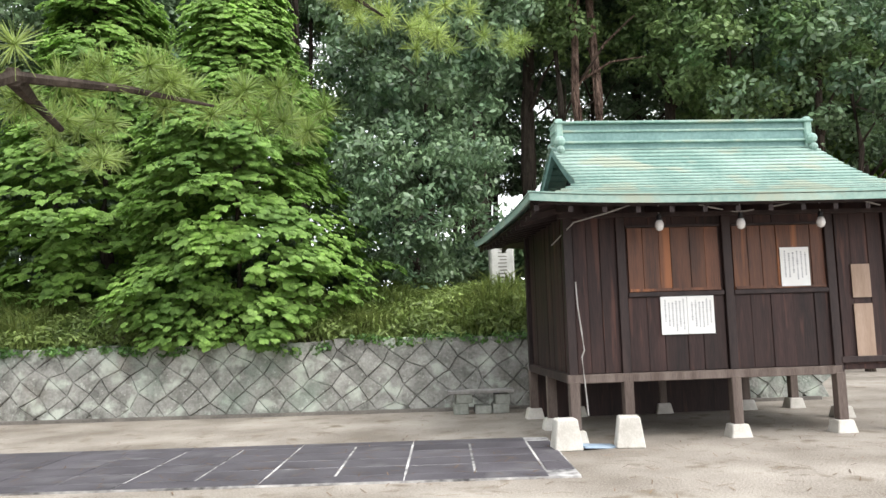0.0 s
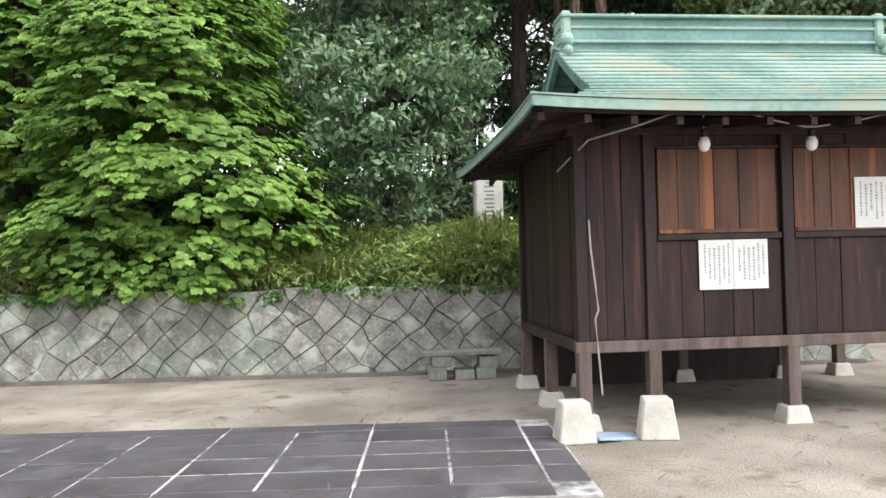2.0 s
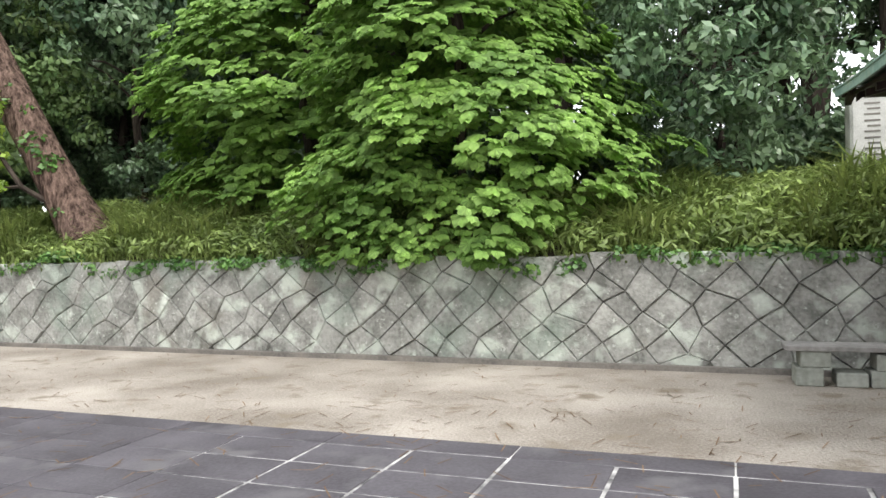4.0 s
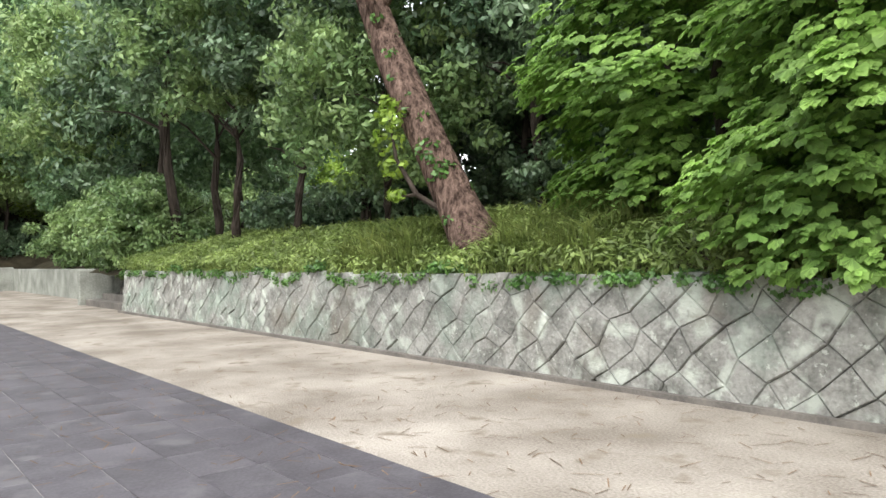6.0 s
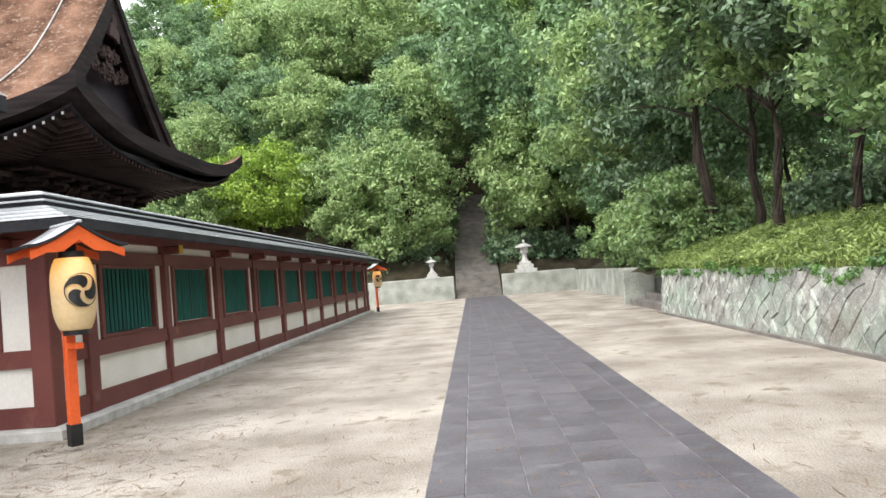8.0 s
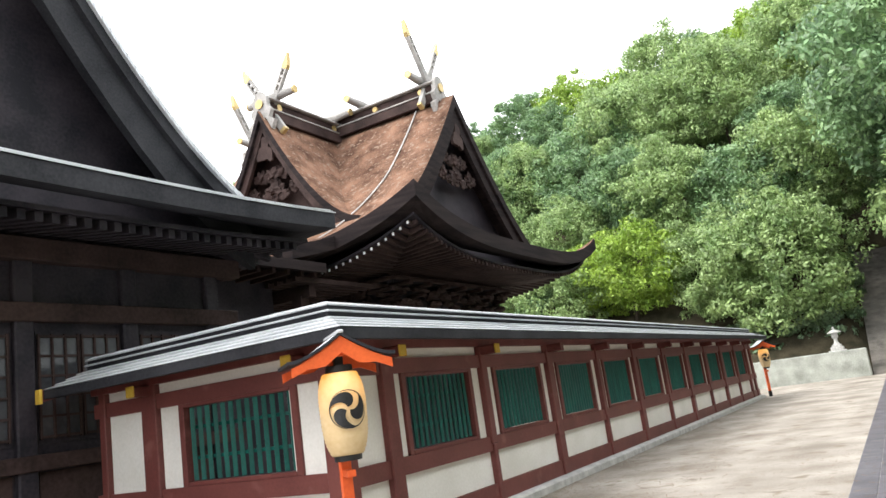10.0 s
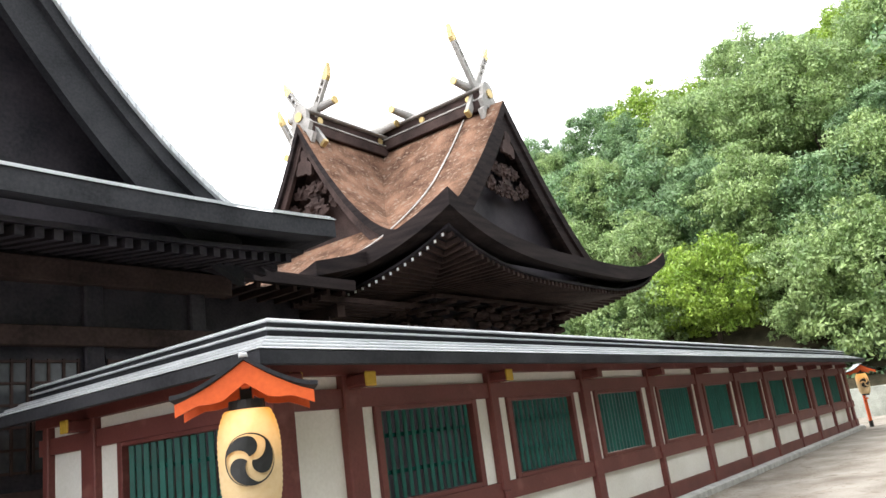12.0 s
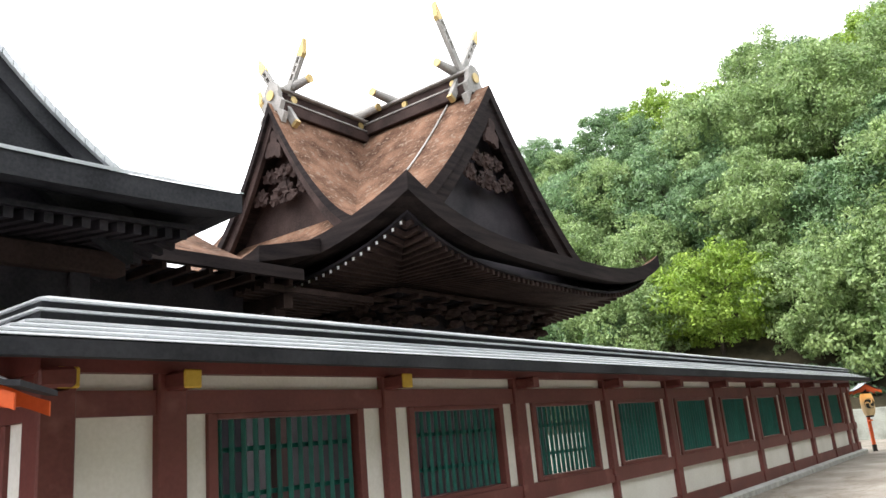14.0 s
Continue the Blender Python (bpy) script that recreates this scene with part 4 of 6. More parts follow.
# ---- the low link between the two halls ----
link = thing("link_hall", "low dark timber hall joining the two shrine halls", "shrine hall", at=pose(-15.6, -7.5, 0))
block("body", -2.9, 3.2, -3.0, 3.0, 0, 5.4, M_dark, link)
for sy in (-1, 1):
    bm = bmesh.new()
    sheet(bm, lambda u, v: (-3.4 + 6.8 * v, sy * 4.4 * u, 5.35 + 2.0 * (1 - u) ** 1.4), 10, 4, 0.24)
    part("roof_slope", bm, [M_bark, M_barkd], link, "weathered brown bark roof slope")
    for i in range(14):
        x = -3.2 + 6.4 * i / 13
        block("rafter", x - 0.05, x + 0.05, *sorted((sy * 2.9, sy * 4.2)), 5.02, 5.14, M_brown, link)
block("ridge", -3.4, 3.4, -0.2, 0.2, 7.25, 7.6, M_sheetd, link, bev=0.03)


# ---- the timber hut ----
HUT = pose(2.03, 9.60, 0, 0, 0, 4.5)
hut = thing("hut", "dark-stained timber hut on posts with green copper roof", "hut", at=HUT)
HW, HD = 3.74, 2.3             # front and depth
ZF, ZT = 0.66, 2.62
bm = bmesh.new()
box(bm, 0.03, HW - 0.03, 0.05, HD - 0.03, ZF + 0.02, ZT + 0.2)
part("body", bm, M_board, hut, "dark boarded core")
rg = random.Random(7)


def boards(x0, x1, z0, z1, n, material, side=False, y=0.05, name="board"):
    """Upright boards of uneven width, slightly proud of one another."""
    cuts = [0] + sorted((i + rg.uniform(-0.2, 0.2)) / n for i in range(1, n)) + [1]
    for a, b in zip(cuts, cuts[1:]):
        p, q = x0 + (x1 - x0) * a + 0.0018, x0 + (x1 - x0) * b - 0.0018
        o = rg.uniform(0.018, 0.03)
        if side:
            block(name, y - o, y, p, q, z0, z1, material, hut, bev=0.003)
        else:
            block(name, p, q, y - o, y, z0, z1, material, hut, bev=0.003)


POSTS = [0.0, 0.60, 1.82, 3.03, HW]
WZ0, WZ1 = 1.62, 2.34
boards(0.06, 0.55, ZF + 0.08, ZT, 3, M_board)
boards(0.66, 1.76, ZF + 0.08, WZ0 - 0.06, 5, M_board)
boards(1.88, 3.0, ZF + 0.08, WZ0 - 0.06, 5, M_board)
boards(0.66, 3.0, WZ1 + 0.02, ZT, 8, M_board)
boards(3.12, HW - 0.06, ZF + 0.08, ZT, 3, M_board)
boards(0.06, HD - 0.06, ZF + 0.08, ZT, 13, M_board, True, 0.03)
for x0, x1 in ((0.66, 1.76), (1.88, 3.0)):
    boards(x0 + 0.02, x1 - 0.02, WZ0, WZ1, 6, M_orange, name="shutter_board")
    block("shutter_rail", x0, x1, -0.005, 0.05, WZ0 - 0.055, WZ0 - 0.003, M_hutpost, hut, bev=0.004)
    block("shutter_rail", x0, x1, 0.005, 0.05, WZ1 + 0.003, WZ1 + 0.03, M_hutpost, hut, bev=0.004)
    block("shutter_strip", x0 + 0.03, x1 - 0.03, 0.012, 0.03, WZ0 + 0.003, WZ0 + 0.035, M_orange, hut)
block("sill_beam", -0.07, 3.06, -0.02, 0.06, ZF - 0.02, ZF + 0.075, M_legs, hut, "weathered sill beam", bev=0.006)
block("sill_beam", 3.06, HW + 0.07, -0.02, 0.06, ZF + 0.1, ZF + 0.17, M_hutpost, hut, bev=0.006)
block("sill_beam", -0.05, 0.05, 0.0, HD, ZF - 0.02, ZF + 0.08, M_hutpost, hut, bev=0.006)
block("wall_plate", -0.1, HW + 0.1, -0.04, 0.06, ZT - 0.16, ZT - 0.02, M_hutpost, hut, bev=0.006)
block("wall_plate", -0.06, 0.06, 0.06, HD, ZT - 0.08, ZT + 0.06, M_hutpost, hut, bev=0.006)
for x in POSTS:
    for y in (0.0, HD / 2, HD):
        if y == 0 or x in (0.0, HW) or y == HD:
            leg = block("leg", x - 0.055, x + 0.055, y - 0.03, y + 0.08, 0.12, ZF, M_legs, hut, "weathered grey-brown leg", bev=0.006)
            block("footing", x - 0.13, x + 0.13, y - 0.10, y + 0.15, -0.05, 0.14, M_concrete, leg, "pale concrete footing", bev=0.01, taper=0.3)
    block("post", x - 0.05, x + 0.05, -0.012, 0.07, ZF, ZT, M_hutpost, hut, bev=0.005)
block("post", -0.052, 0.052, HD - 0.05, HD + 0.05, ZF, ZT, M_hutpost, hut, bev=0.005)


def stepped_roof(parent, m, hx, hy, ze, zr, gy, ug, up, th, n=20):
    """Copper sheet courses, each lapped over the one below, on a hip-and-gable roof."""
    prof = lambda u: ze + (zr - ze) * (1 - u) ** 1.45
    lift = lambda v, t: up * v * v * abs(t) ** 3.5
    for sx in (-1, 1):
        for k in range(n):
            u0, u1 = k / n, (k + 1.25) / n
            u1 = min(u1, 1.0)
            bm = bmesh.new()

            def fn(a, b):
                u = u0 + (u1 - u0) * a
                t = 2 * b - 1
                v = max(0.0, (u - ug) / (1 - ug))
                return m @ Vector((sx * hx * u, (gy + (hy - gy) * v) * t, prof(u) + lift(v, t) + 0.024 * a))
            sheet(bm, fn, 1, 16, 0.014, 0)
            part("copper_course", bm, M_copper, parent)
    for sy in (-1, 1):
        for k in range(8):
            bm = bmesh.new()

            def fn(a, b):
                v = min(1.0, (k + 1.25 * a) / 8)
                t = 2 * b - 1
                u = ug + (1 - ug) * v
                return m @ Vector((hx * u * t, sy * (gy - 0.25 * (1 - v) + (hy - gy) * v), prof(u) + lift(v, t) + 0.012 * a - (0.0 if v > 0.05 else 0.03)))
            sheet(bm, fn, 1, 16, 0.012, 0)
            part("copper_course", bm, M_copper, parent)
        bm = bmesh.new()
        us = [-ug + 2 * ug * i / 12 for i in range(13)]
        extrude_poly(bm, [m @ Vector((hx * u, sy * (gy - 0.35), prof(abs(u)) - 0.02)) for u in us] + [m @ Vector((hx * ug, sy * (gy - 0.35), prof(ug) - 0.2)), m @ Vector((-hx * ug, sy * (gy - 0.35), prof(ug) - 0.2))], m.to_3x3() @ Vector((0, -sy * 0.05, 0)))
        part("gable_wall", bm, M_dark, parent)
        for sx in (-1, 1):
            bm = bmesh.new()
            uu = [ug * i / 8 for i in range(9)]
            extrude_poly(bm, [m @ Vector((sx * hx * u, sy * (gy - 0.02), prof(u) - 0.015)) for u in uu] + [m @ Vector((sx * hx * u, sy * (gy - 0.02), prof(u) - 0.12)) for u in uu[::-1]], m.to_3x3() @ Vector((0, -sy * 0.06, 0)))
            part("barge_board", bm, M_copperd, parent)
    # eave edge and dark boarded underside
    for side in range(4):
        rot = m @ Matrix.Rotation(side * math.pi / 2, 4, "Z")
        a, b = (hx, hy) if side % 2 == 0 else (hy, hx)
        bm = bmesh.new()
        sheet(bm, lambda u, v: rot @ Vector((a - 0.03 + 0.02 * u, (b - 0.02) * (2 * v - 1), ze + up * abs(2 * v - 1) ** 3.5 + 0.002)), 1, 20, th, 0)
        part("eave_edge", bm, M_copper, parent, "green copper eave edge")
        bm = bmesh.new()
        c, d = (hx - 0.86, hy - 0.66) if side % 2 == 0 else (hy - 0.66, hx - 0.86)
        sheet(bm, lambda u, v: rot @ Vector((c - 0.05 + (a - 0.05 - c) * u, (d + (b - 0.05 - d) * u) * (2 * v - 1), ze - 0.06 + 0.20 * (1 - u) + up * u * u * abs(2 * v - 1) ** 3.5)), 4, 16, 0.03, 0)
        part("underside", bm, M_hutpost, parent, "dark eave boarding")
        for i in range(15):
            bm = bmesh.new()
            y = -(b - 0.1) + 2 * (b - 0.1) * i / 14
            x0 = c + max(0, abs(y) - d)
            if a - 0.1 - x0 > 0.1:
                z1 = ze - 0.10 + up * abs(y / b) ** 3.5
                extrude_poly(bm, [rot @ Vector(p) for p in ((x0, y - 0.025, ze + 0.02), (a - 0.1, y - 0.025, z1), (a - 0.1, y - 0.025, z1 - 0.06), (x0, y - 0.025, ze - 0.05))], rot.to_3x3() @ Vector((0, 0.05, 0)))
                part("rafter", bm, M_hutpost, parent)
            else:
                bm.free()
    # the boxed ridge
    bm = bmesh.new()
    box(bm, -0.13, 0.13, -gy + 0.12, gy - 0.12, zr - 0.08, zr + 0.26, 0.01, m)
    part("ridge_box", bm, M_copperd, parent, "dark green copper ridge box")
    for z, w in ((zr + 0.0, 0.17), (zr + 0.15, 0.15), (zr + 0.26, 0.19)):
        bm = bmesh.new()
        box(bm, -w, w, -gy + 0.04, gy - 0.04, z, z + 0.03, 0.006, m)
        part("ridge_band", bm, M_copper, parent)
    for sy in (-1, 1):
        bm = bmesh.new()
        box(bm, -0.17, 0.17, sy * (gy - 0.1) - 0.05, sy * (gy - 0.1) + 0.05, zr - 0.15, zr + 0.33, 0.02, m)
        for sx in (-1, 1):
            r = bmesh.ops.create_uvsphere(bm, u_segments=10, v_segments=6, radius=0.075)
            bmesh.ops.transform(bm, matrix=m @ Matrix.Translation((sx * 0.2, sy * (gy - 0.09), zr + 0.02)), verts=r["verts"])
            r = bmesh.ops.create_uvsphere(bm, u_segments=10, v_segments=6, radius=0.055)
            bmesh.ops.transform(bm, matrix=m @ Matrix.Translation((sx * 0.24, sy * (gy - 0.09), zr - 0.1)), verts=r["verts"])
        part("ridge_end", bm, M_copper, parent, "scrolled copper ridge end")


stepped_roof(hut, Matrix.Translation((HW / 2 + 0.1, 1.45, 0)) @ Matrix.Rotation(math.pi / 2, 4, "Z"), 2.31, HW / 2 + 0.69, 2.56, 3.62, HW / 2 - 0.08, 0.55, 0.05, 0.075)


def on_hut(name, label, category, x0, x1, z0, z1, y0, y1, material, group=""):
    bm = bmesh.new()
    box(bm, x0, x1, y0, y1, z0, z1)
    ob = part(name, bm, material)
    ob.matrix_world = HUT
    return tagged(ob, label, category, group)


def bars(parent, x0, x1, z0, z1, cols, y, seed):
    """Upright rows of unreadable writing as short bars."""
    r = random.Random(seed)
    bm = bmesh.new()
    for c in range(cols):
        cx = x0 + (x1 - x0) * (c + 0.5) / cols
        z = z1 - r.uniform(0.01, 0.05)
        end = z0 + r.uniform(0.02, 0.12)
        while z > end:
            h = r.uniform(0.012, 0.022)
            w = r.uniform(0.005, 0.010)
            box(bm, cx - w, cx + w, y - 0.0015, y, z - h, z)
            z -= h + 0.008
    tagged(part("writing", bm, M_ink, parent, "columns of small writing"), kind="stuff")


for x0, x1, z0, z1, s in ((1.02, 1.32, 1.14, 1.56, 1), (1.325, 1.63, 1.14, 1.56, 2), (2.44, 2.78, 1.64, 2.08, 3)):
    sh = on_hut("notice_sheet", "white paper notice with columns of writing pinned to boards", "notice", x0, x1, z0, z1, 0.005, 0.009, M_paper, "notices on the hut")
    bars(sh, x0 + 0.03, x1 - 0.02, z0 + 0.03, z1 - 0.02, 6, 0.0045, s)
# boarding added behind the legs so the space below the floor stays dark
block("back_skirt", 0.05, 3.06, HD - 0.02, HD + 0.02, 0.0, ZF, M_board, hut, "added dark boarding that darkens the space under the hut")
on_hut("plywood_patch", "bare pinkish plywood patch on dark boards", "board", 3.27, 3.49, 1.49, 1.87, 0.003, 0.012, M_ply)
on_hut("plywood_patch", "long bare plywood patch on dark boards", "board", 3.27, 3.49, 0.80, 1.42, 0.003, 0.012, M_ply)
for x in (0.90, 1.80, 2.70):
    lamp = thing("hanging_bulb", "frosted bulb on a short pendant under the eave", "lamp", "bulbs on the hut", at=HUT @ Matrix.Translation((x, -0.42, -0.17)))
    bm = bmesh.new()
    tube(bm, [(0, 0, 2.82), (0, 0, 2.58)], [0.007, 0.007], 6)
    part("cord", bm, M_cable, lamp)
    bm = bmesh.new()
    lathe(bm, [(0.018, 2.60), (0.028, 2.585), (0.028, 2.53)], 12)
    part("socket", bm, M_black, lamp)
    bm = bmesh.new()
    lathe(bm, [(0.03, 2.535), (0.045, 2.50), (0.047, 2.47), (0.035, 2.435), (0.012, 2.42)], 14)
    part("bulb", bm, M_bulb, lamp, smooth=True)
wire = thing("festoon_cable", "pale cable looped along the hut's eave", "cable", at=HUT @ Matrix.Translation((0, 0, -0.2)))
pt = [(-0.10, 0.35, 2.40), (-0.06, 0.1, 2.47), (0.05, -0.12, 2.60), (0.35, -0.4, 2.66), (0.65, -0.6, 2.745), (1.1, -0.6, 2.745), (1.4, -0.5, 2.69), (1.75, -0.42, 2.645), (1.85, -0.42, 2.645), (2.2, -0.5, 2.69), (2.5, -0.6, 2.745), (2.95, -0.6, 2.745), (3.3, -0.5, 2.68), (3.7, -0.35, 2.65)]
bm = bmesh.new()
tube(bm, pt, [0.008] * len(pt), 5)
part("cable_run", bm, M_cable, wire)
wire2 = thing("hanging_cable", "pale cable hanging down the hut's corner", "cable", at=HUT)
bm = bmesh.new()
tube(bm, [(0.06, -0.03, 1.75), (0.07, -0.035, 1.5), (0.10, -0.04, 1.2), (0.12, -0.04, 1.0), (0.09, -0.04, 0.93), (0.11, -0.04, 0.66), (0.13, -0.05, 0.3)], [0.008] * 7, 5)
part("cable_run", bm, M_cable, wire2)

for x, y, rz in ((1.86, 9.24, 5), (2.53, 9.30, -6)):
    b = block("concrete_block", -0.15, 0.15, -0.13, 0.13, 0.0, 0.32, M_concrete, bev=0.012, taper=0.28)
    b.matrix_world = pose(x, y, 0, 0, 0, rz)
    tagged(b, "pale tapered concrete footing block on sand", "concrete block", "loose blocks by the hut")
bm = bmesh.new()
box(bm, -0.22, 0.22, -0.12, 0.12, 0.0, 0.02, 0.003)
o = tagged(part("blue_board", bm, M_blue), "pale blue board lying on the sand", "board")
o.matrix_world = pose(2.2, 9.32, 0.005, 0, 5, 20)
# bricks and a plank stacked by the retaining wall
stack = thing("bench_stack", "plank laid over stacked grey blocks by wall", "stacked blocks", at=pose(1.15, 12.72, 0, 0, 0, 3))
for x0, x1, z0, z1 in ((-0.42, -0.2, 0.0, 0.16), (-0.38, -0.14, 0.16, 0.30), (0.16, 0.40, 0.0, 0.14), (0.2, 0.42, 0.14, 0.28), (-0.1, 0.14, 0.0, 0.12)):
    block("block", x0, x1, -0.14, 0.14, z0, z1, M_farwall, stack, bev=0.01)
block("plank", -0.5, 0.48, -0.16, 0.16, 0.30, 0.345, M_silver, stack, bev=0.006)

# ---- standing stone, storehouse and stone fence by the hut ----
stele = thing("standing_stone", "tall pale granite pillar with worn carved writing", "stone pillar", at=pose(1.72, 15.2, 1.55, 0, 0, 4))
block("shaft", -0.22, 0.22, -0.15, 0.15, -0.2, 1.5, M_granite, stele, bev=0.03)
bm = bmesh.new()
for i in range(5):
    z = 1.35 - i * 0.19
    for k in range(3):
        box(bm, -0.08 + 0.03 * (k % 2), 0.08, -0.154, -0.149, z - 0.06 * k, z - 0.06 * k + 0.02)
part("writing", bm, M_step, stele, "worn carved writing")

store = thing("storehouse", "white rendered storehouse with grey base and tiled gable roof", "storehouse", at=pose(10.6, 19.2, 0, 0, 0, 2))
bm = bmesh.new()
extrude_poly(bm, [(0, 0, 0.75), (7.5, 0, 0.75), (7.5, 0, 3.3), (3.75, 0, 5.2), (0, 0, 3.3)], (0, 8, 0))
part("wall", bm, M_white, store, "white rendered walls")
block("base", -0.03, 7.53, -0.03, 8, 0, 0.75, M_greybase, store, "grey rendered base")
for sx in (0, 1):
    bm = bmesh.new()
    x0, x1 = (3.75, -0.7) if sx == 0 else (3.75, 8.2)
    extrude_poly(bm, [(x0, -0.7, 5.45), (x1, -0.7, 3.15), (x1, -0.7, 3.0), (x0, -0.7, 5.25)], (0, 9.4, 0))
    slope = part("roof_slope", bm, M_tile, store, "grey tiled roof slope")
    for i in range(16):
        k = (i + 0.5) / 16
        xx, zz = x0 + (x1 - x0) * k, 5.45 + (3.15 - 5.45) * k
        block("tile_row", xx - 0.05, xx + 0.05, -0.74, 8.74, zz, zz + 0.05, M_tile, slope, bev=0.015)
    bm = bmesh.new()
    extrude_poly(bm, [(x0, -0.6, 5.23), (x1 + (0.3 if sx == 0 else -0.3), -0.6, 3.1), (x1 + (0.3 if sx == 0 else -0.3), -0.6, 2.85), (x0, -0.6, 4.98)], (0, 0.5, 0))
    part("verge_board", bm, M_greybase, store)
sf = thing("stone_fence", "grey stone post fence with upright slats", "fence", at=pose(10.15, 14.6, 0, 0, 0, -10))
block("post", 0, 0.28, -0.14, 0.14, 0, 1.35, M_step, sf, bev=0.02)
block("top_rail", 0.28, 5, -0.09, 0.09, 0.88, 1.02, M_step, sf, bev=0.015)
block("bottom_rail", 0.28, 5, -0.09, 0.09, 0.12, 0.25, M_step, sf, bev=0.015)
for i in range(18):
    block("slat", 0.33 + i * 0.26, 0.53 + i * 0.26, -0.05, 0.05, 0.25, 0.88, M_step, sf, bev=0.01)
block("post", 5, 5.28, -0.14, 0.14, 0, 1.35, M_step, sf, bev=0.02)


# ---- stone lanterns at the path's end ----
def stone_lantern(m, name="stone_lantern"):
    l = thing(name, "pale stepped granite stone lantern on the end wall", "stone lantern", at=m)
    bm = bmesh.new()
    box(bm, -0.75, 0.75, -0.75, 0.75, 0, 0.35, 0.03)
    box(bm, -0.55, 0.55, -0.55, 0.55, 0.35, 0.65, 0.03)
    box(bm, -0.4, 0.4, -0.4, 0.4, 0.65, 0.85, 0.03)
    part("base", bm, M_granite, l)
    bm = bmesh.new()
    lathe(bm, [(0.28, 0.85), (0.17, 1.1), (0.16, 1.35), (0.3, 1.5)], 8)
    part("shaft", bm, M_granite, l)
    bm = bmesh.new()
    box(bm, -0.26, 0.26, -0.26, 0.26, 1.5, 1.85, 0.02)
    part("fire_box", bm, M_granite, l)
    bm = bmesh.new()
    lathe(bm, [(0.62, 1.86), (0.6, 1.93), (0.2, 2.12), (0.06, 2.16), (0.12, 2.28), (0.02, 2.42)], 8)
    part("cap", bm, M_granite, l)
    return l


stone_lantern(pose(-48.05, 11.5, 1.15)).scale = (0.85, 0.85, 0.85)
sl = stone_lantern(pose(-48.05, 5.9, 1.2))
sl.scale = (0.55, 0.55, 0.58)


# ---- trees ----
rng = np.random.default_rng(11)
rt = random.Random(21)


def crown_clumps(n, rx, rz, seed, shape="round"):
    """Clump centres over an uneven crown, none in the hollow middle."""
    r = np.random.default_rng(seed)
    out, rad = [], []
    while len(out) < n:
        p = r.normal(size=3)
        p /= np.linalg.norm(p)
        lump = 1 + 0.35 * noise.noise(Vector(p * 2.1) + Vector((seed, 0, 0)))
        k = (0.45 + 0.55 * r.random() ** 0.5) * lump
        q = p * k * np.array([rx, rx, rz])
        if q[2] < -0.8 * rz:
            continue
        out.append(q)
        rad.append((0.12 + 0.13 * r.random()) * rx)
    return np.array(out), np.array(rad)


def broad_crown(name, rx, rz, clumps, per, leaf, material, seed):
    c, r = crown_clumps(clumps, rx, rz, seed)
    return leaves(name, c, r, per, leaf, leaf * 0.5, material, np.random.default_rng(seed), up=0.7, droop=0.4)


def spray_crown(name, height, width, n, material, seed, size=0.115):
    """Flat shelves of lobed scale-leaf fans at the ends of boughs, with gaps between the shelves, for a conical cypress."""
    r = np.random.default_rng(seed)
    qs = []
    for i in range(n):
        k = r.random() ** 1.25
        z = height * k
        a = r.random() * math.tau
        bump = 1 + 0.5 * noise.noise(Vector((math.cos(a) * 1.7, math.sin(a) * 1.7, z * 0.95 + seed)))
        reach = width * (1 - k) ** 0.7 * (0.70 + 0.38 * min(1.0, k / 0.16)) * bump * (0.45 + 0.55 * r.random() ** 0.4)
        rad = np.array([math.cos(a), math.sin(a), 0.0])
        side = np.array([-math.sin(a), math.cos(a), 0.0])
        c0 = rad * reach + np.array([0, 0, z])
        tip = 0.30 + 0.14 * r.random()
        for f in range(26):
            b = radians(-115 + 230 * r.random())
            far = tip * r.random() ** 0.5
            dep, lat = far * math.cos(b), far * math.sin(b) * 0.9
            c = c0 + side * lat + rad * dep + np.array([0, 0, 0.035 * r.normal() - 1.1 * far * far - 0.05 * dep])
            out = rad * math.cos(b * 0.7) + side * math.sin(b * 0.7) + np.array([0, 0, -0.25 - 0.9 * far + 0.15 * r.normal()])
            out /= np.linalg.norm(out)
            nor = np.array([0, 0, 1.0]) + 0.18 * r.normal(size=3) + 0.45 * rad
            sd = np.cross(out, nor)
            sd /= np.linalg.norm(sd)
            nor = np.cross(sd, out)
            s = size * (0.65 + 0.6 * r.random())
            for j in range(7):
                an = radians(-84 + 28 * j + 6 * r.normal())
                d = out * math.cos(an) + sd * math.sin(an)
                w = np.cross(d, nor)
                ln = s * (0.55 + 0.45 * math.cos(an)) * (0.8 + 0.4 * r.random())
                e = c + d * ln - nor * 0.28 * ln
                mid = c + d * ln * 0.72 - nor * 0.07 * ln
                h = ln * 0.34
                qs += [c, mid + w * h, e, mid - w * h]
    return quads(name, np.array(qs), material)


